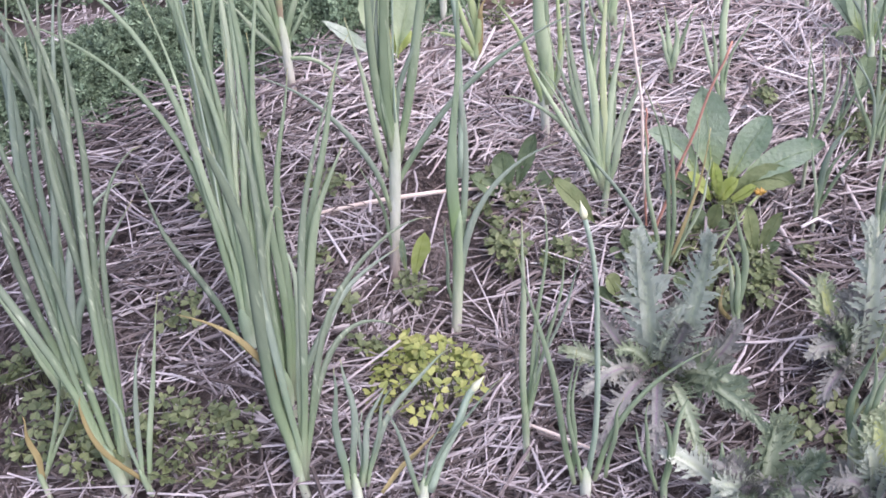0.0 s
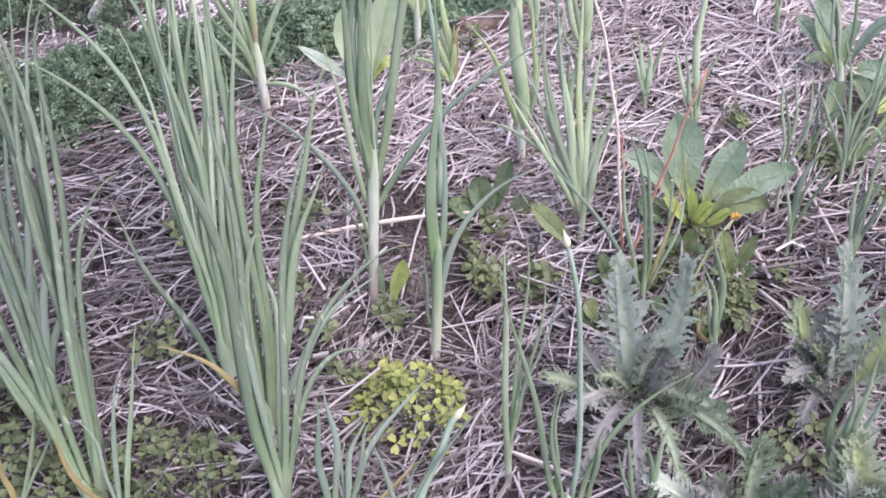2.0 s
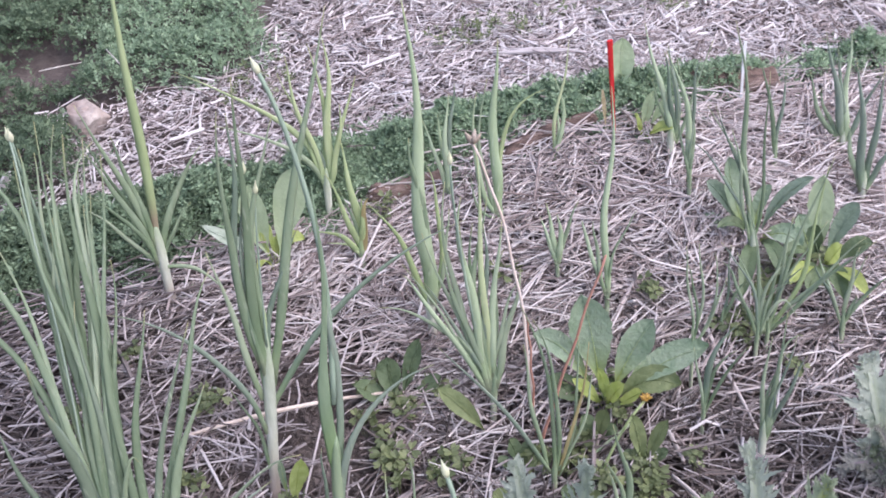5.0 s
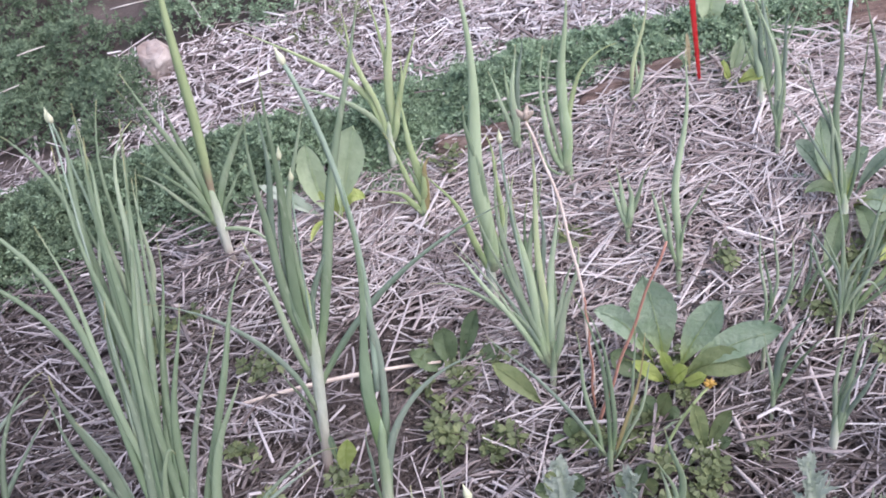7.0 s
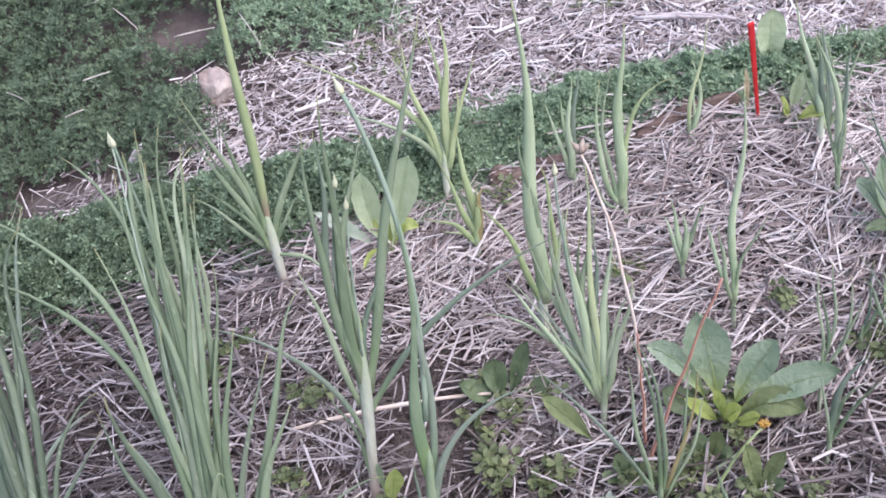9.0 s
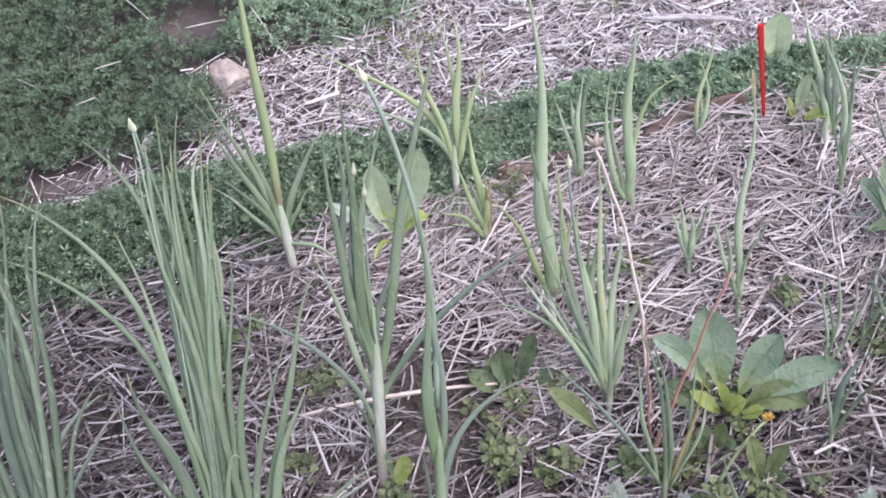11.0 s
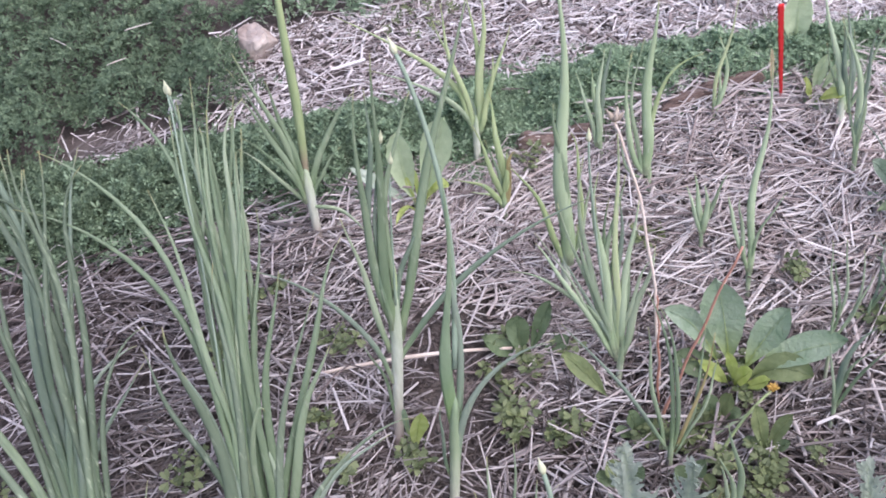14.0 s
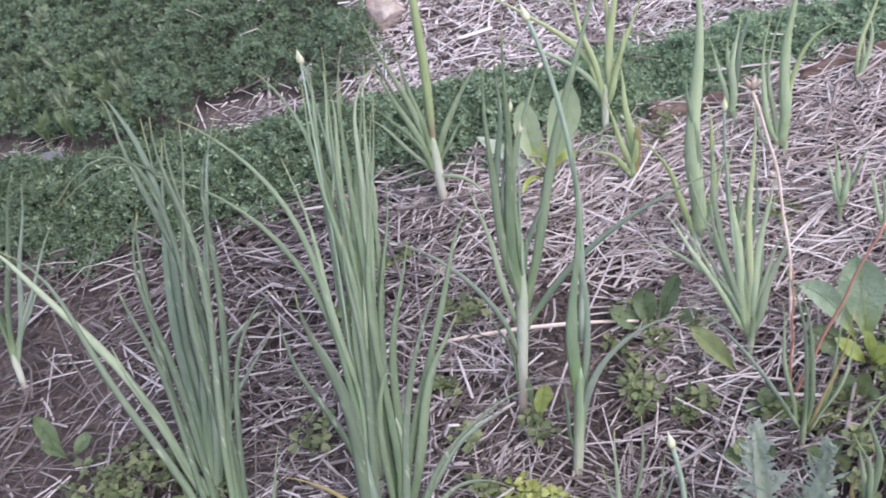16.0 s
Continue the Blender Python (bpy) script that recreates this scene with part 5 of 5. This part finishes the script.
plant, line = stalk("dry_flower_stalk", 0.175, 0.586, -14, (-0.004, 0.0, 0.23), (-0.061, 0.0, 0.37), 0.0022, 0.0016, PINK, "bent dry pinkish flower stalk with a shrivelled brown head", "dry stalk")
for k in range(5):
    g = k * 1.25
    tip = line[-1] + Vector((0.010 * math.cos(g), 0.006 * math.sin(g), 0.012 + 0.004 * (k % 2)))
    v, f, a = tube([line[-1].lerp(tip, i / 4) for i in range(5)], [0.0014, 0.003, 0.0036, 0.0024, 0.0006], 6)
    part("withered_floret", mesh("withered_floret", v, f, BROWN, True, a), plant)
stalk("red_leaf_stem", 0.160, 0.532, -12, (0.027, 0.0, 0.082), (0.090, 0.0, 0.268), 0.0024, 0.0014, RUST, "thin slanting rust-red leaf stem without a blade", "stem")
stalk("dry_stalk", 0.170, 0.564, -12, (0.0, 0.0, 0.10), (-0.005, 0.0, 0.16), 0.0017, 0.0012, RUST, "short reddish dry stem beside the bent stalk", "stem")


def strip(name, a, b, width, thick, sag, material, label, category):
    """A single loose length lying on the ground."""
    pa, pb = Vector((*a, float(gz(*a)) + 0.004)), Vector((*b, float(gz(*b)) + 0.004))
    mid = (pa + pb) / 2 + Vector((sag * 0.5, sag, 0.006 if (pb - pa).length > 0.12 else 0.0))
    line = [bez(pa, mid, pb, i / 10) for i in range(11)]
    line = [Vector((p.x, p.y, max(p.z, float(gz(p.x, p.y)) - 0.004))) for p in line]
    v, f, al = tube(line, [width / 2 * (1 - 0.35 * abs(i - 4) / 6) for i in range(11)], 7, thick)
    return tagged(new(name, mesh(name, v, f, material, True, al)), label, category)


LONG = "single long pale dry stalk lying across the mulch"
strip("long_straw", (-0.262, 0.608), (-0.01, 0.65), 0.0075, 0.7, 0.012, PINK, LONG, "straw")
strip("long_straw", (0.30, 0.655), (0.375, 0.722), 0.006, 0.7, 0.0, STRAW, LONG, "straw")
strip("long_straw", (0.305, 0.437), (0.34, 0.36), 0.007, 0.7, 0.004, STRAW, LONG, "straw")
strip("long_straw", (0.31, 0.62), (0.40, 0.62), 0.006, 0.7, 0.0, STRAW, LONG, "straw")
strip("long_straw", (0.225, 0.495), (0.285, 0.52), 0.005, 0.8, 0.0, LEAF["p"], "pale green cut stem lying across the weeds", "stem")
strip("long_straw", (-0.26, 0.53), (-0.36, 0.56), 0.006, 0.7, 0.004, STRAW, LONG, "straw")
strip("long_straw", (-0.05, 0.30), (0.02, 0.245), 0.010, 0.5, 0.0, PINK, "pinkish withered leaf lying on the mulch", "straw")
for a, b, w in (((0.353, 0.649), (0.431, 0.626), 5), ((0.423, 0.624), (0.422, 0.572), 6), ((0.422, 0.564), (0.427, 0.465), 5), ((0.371, 0.494), (0.419, 0.498), 5), ((0.321, 0.506), (0.325, 0.45), 7), ((0.248, 0.927), (0.296, 0.897), 4), ((0.337, 0.934), (0.413, 0.922), 6), ((0.458, 0.863), (0.462, 0.802), 4), ((0.243, 0.778), (0.334, 0.723), 4), ((0.21, 0.867), (0.183, 0.97), 4)):
    strip("long_straw", a, b, w / 1000, 0.6, 0.004, STRAW, LONG, "straw")
for a, b in (((-0.565, 1.43), (-0.515, 1.365)), ((-0.62, 1.45), (-0.56, 1.46)), ((-0.73, 1.27), (-0.69, 1.24)), ((-0.60, 1.265), (-0.555, 1.275)), ((-0.62, 1.19), (-0.59, 1.20)), ((-0.34, 1.36), (-0.30, 1.27)), ((-0.45, 1.33), (-0.38, 1.335))):
    ob = strip("twig", a, b, 0.0028, 0.8, 0.003, TWIG, "thin bleached twig lying on the green cover", "twig")
    ob.location.z = 0.035


def rough(name, size, seed, amount, material, squash=(1, 1, 1), sub=4):
    """A broken lump: a ball cut by slanting planes, with a rough skin."""
    rnd = random.Random(seed)
    cuts = [(Vector((rnd.gauss(0, 1), rnd.gauss(0, 1), rnd.gauss(0, 1))).normalized(), rnd.uniform(0.55, 0.85)) for _ in range(11)]
    bm = bmesh.new()
    bmesh.ops.create_icosphere(bm, subdivisions=sub, radius=1)
    for v in bm.verts:
        p = v.co.copy()
        for nrm, far in cuts:
            over = p.dot(nrm) - far
            if over > 0:
                p -= nrm * over
        p *= 1 + amount * (0.10 * noise.noise(p * 3.0) + 0.05 * noise.noise(p * 9.0))
        v.co = Vector((p.x * squash[0], p.y * squash[1], p.z * squash[2])) * size
    me = bpy.data.meshes.new(name)
    bm.to_mesh(me)
    bm.free()
    me.materials.append(material)
    return new(name, me)


stone = rough("rock", 0.037, 5, 1.0, ROCK, (1.12, 0.9, 0.95))
stone.location = (-0.378, 1.236, float(gz(-0.378, 1.236)) + 0.008)
tagged(stone, "pale pinkish rough rock at the edge of the path", "rock")
chunk = rough("wood_chunk", 0.016, 9, 1.0, CHIPS, (0.7, 0.5, 1.6), 3)
chunk.location, chunk.rotation_euler = (-0.50, 1.10, float(gz(-0.5, 1.10)) + 0.022), (0.2, 0.5, 0.4)
tagged(chunk, "bleached splinter of wood standing in the mulch", "wood")


def edging(a, b, height, depth, label, bow=0.0):
    """A weathered round length of timber half sunk along the edge of the bed."""
    n, m, verts, faces = 30, 12, [], []
    d = Vector((b[0] - a[0], b[1] - a[1], 0)).normalized()
    s = Vector((-d.y, d.x, 0))
    for i in range(n + 1):
        u = i / n
        x, y = a[0] + (b[0] - a[0]) * u, a[1] + (b[1] - a[1]) * u + bow * math.sin(math.pi * u)
        p = Vector((x, y, float(gz(x, y)) - BED * 0.4 + 0.004 * noise.noise((u * 4, 7, a[0] * 5))))
        end = min(1, 0.55 + 9 * min(u, 1 - u))
        for k in range(m):
            g = 2 * math.pi * k / m
            r = (1 + 0.16 * noise.noise((u * 7, math.cos(g) * 1.4, math.sin(g) * 1.4 + a[0] * 7)) + 0.07 * noise.noise((u * 30, math.cos(g) * 4, math.sin(g) * 4))) * end
            verts.append(tuple(p + s * (depth / 2 * r * math.cos(g)) + Vector((0, 0, height * r * math.sin(g)))))
    for i in range(n):
        faces += [(i * m + k, i * m + (k + 1) % m, i * m + m + (k + 1) % m, i * m + m + k) for k in range(m)]
    faces += [tuple(range(m))[::-1], tuple(n * m + k for k in range(m))]
    return tagged(new("timber_edging", mesh("timber_edging", verts, faces, TIMBER, True)), label, "edging")


edging((0.03, 0.957), (0.148, 0.953), 0.025, 0.036, "dark weathered round timber half sunk at the edge of the bed")
edging((0.236, 0.948), (0.392, 0.966), 0.022, 0.026, "reddish-brown weathered timber edging beside the red stake", 0.012)
edging((0.56, 1.03), (0.72, 1.03), 0.034, 0.04, "dark weathered timber edging at the far end of the bed")

for a, b, w in (((0.031, 0.947), (0.14, 0.969), 4), ((0.049, 0.956), (0.146, 0.930), 4), ((0.238, 0.933), (0.305, 0.943), 3), ((0.262, 0.934), (0.302, 0.969), 3), ((0.332, 0.938), (0.392, 0.969), 4), ((0.313, 0.945), (0.378, 0.945), 3), ((0.10, 0.972), (0.118, 0.925), 3), ((0.275, 0.975), (0.33, 0.938), 3)):
    ob = strip("straw", a, b, w / 1000, 0.6, 0.002, STRAW, "dry straw lying over the timber edging", "straw")
    ob.location.z = 0.011


def peg(name, foot, head, width, thick, material, label):
    """A flat garden marker with rounded edges, leaning a little."""
    foot, head = Vector(foot), Vector(head)
    up = (head - foot).normalized()
    side = up.cross(Vector((0, 1, 0))).normalized()
    bm = bmesh.new()
    bmesh.ops.create_cube(bm, size=1)
    for v in bm.verts:
        v.co = Vector((v.co.x * width, v.co.y * thick, (v.co.z + 0.5) * ((head - foot).length + 0.04) - 0.04))
        if v.co.z < 0:
            v.co.x *= 0.45
    bmesh.ops.bevel(bm, geom=bm.edges[:], offset=min(width, thick) * 0.25, segments=2, affect="EDGES")
    me = bpy.data.meshes.new(name)
    bm.to_mesh(me)
    bm.free()
    me.materials.append(material)
    ob = new(name, me)
    m = Matrix((side, up.cross(side), up)).transposed().to_4x4()
    ob.matrix_world = Matrix.Translation(foot) @ m
    return tagged(ob, label, "marker")


peg("red_stake", (0.407, 0.935, 0.290), (0.375, 0.880, 0.468), 0.0078, 0.004, RED, "bright red plastic stake standing in the mulch")
peg("white_marker", (0.634, 0.983, 0.268), (0.634, 0.99, 0.375), 0.006, 0.002, WHITE, "narrow white plastic plant marker standing in the mulch")
leafy(0.398, 0.942, -14, [(0, 0, -4, 34, -7, 62, 0, "t6")], "withered_weed", "small withered tan leaf standing beside the red stake", "weed", "oval")

for a, b, w in (((0.29, 1.195), (0.40, 1.15), 9), ((0.32, 1.19), (0.43, 1.135), 8), ((0.34, 1.175), (0.41, 1.15), 6)):
    strip("weathered_branch", a, b, w / 1000, 0.8, 0.003, CHIPS, "bleached split branch lying on the path mulch", "branch")
limb = strip("dry_branch", (-1.16, 1.24), (-1.05, 1.44), 0.009, 0.9, 0.004, CHIPS, "bare pale dry branch lying over the alfalfa", "branch")
limb.location.z = 0.05
pebble = rough("grey_stone", 0.027, 12, 0.6, mat("grey_stone", [(0.3, (0.13, 0.125, 0.15)), (0.7, (0.24, 0.23, 0.27))], 0.9, 30, 5, 0.5, 120), (1.15, 0.7, 0.4), 3)
pebble.location = (-0.94, 1.010, float(gz(-0.94, 1.010)) + 0.006)
tagged(pebble, "small smooth grey stone at the edge of the alfalfa", "stone")

flower = stand("orange_flower", 0.222, 0.478, 0, "small withered orange flower head on a bent pale stem", "flower")
line = [bez(Vector((0, 0, -0.03)), Vector((0.03, 0, 0.052)), Vector((0.075, 0.020, 0.072)), i / 8) for i in range(9)]
v, f, a = tube(line, [0.0024 - 0.0001 * i for i in range(9)], 6)
part("stem", mesh("stem", v, f, LEAF["f"], True, a), flower)
for k in range(14):
    g, h = k * 0.45, 0.35 + 0.5 * ((k * 7) % 5) / 5
    tip = line[-1] + Vector((0.009 * math.cos(g) * (1 - h * 0.3), 0.009 * math.sin(g) * (1 - h * 0.3), 0.008 * h))
    v, f, a = tube([line[-1].lerp(tip, i / 4) for i in range(5)], [0.0008, 0.0016, 0.002, 0.0016, 0.0005], 5, 0.4)
    part("petal", mesh("petal", v, f, PETAL, True, a), flower)
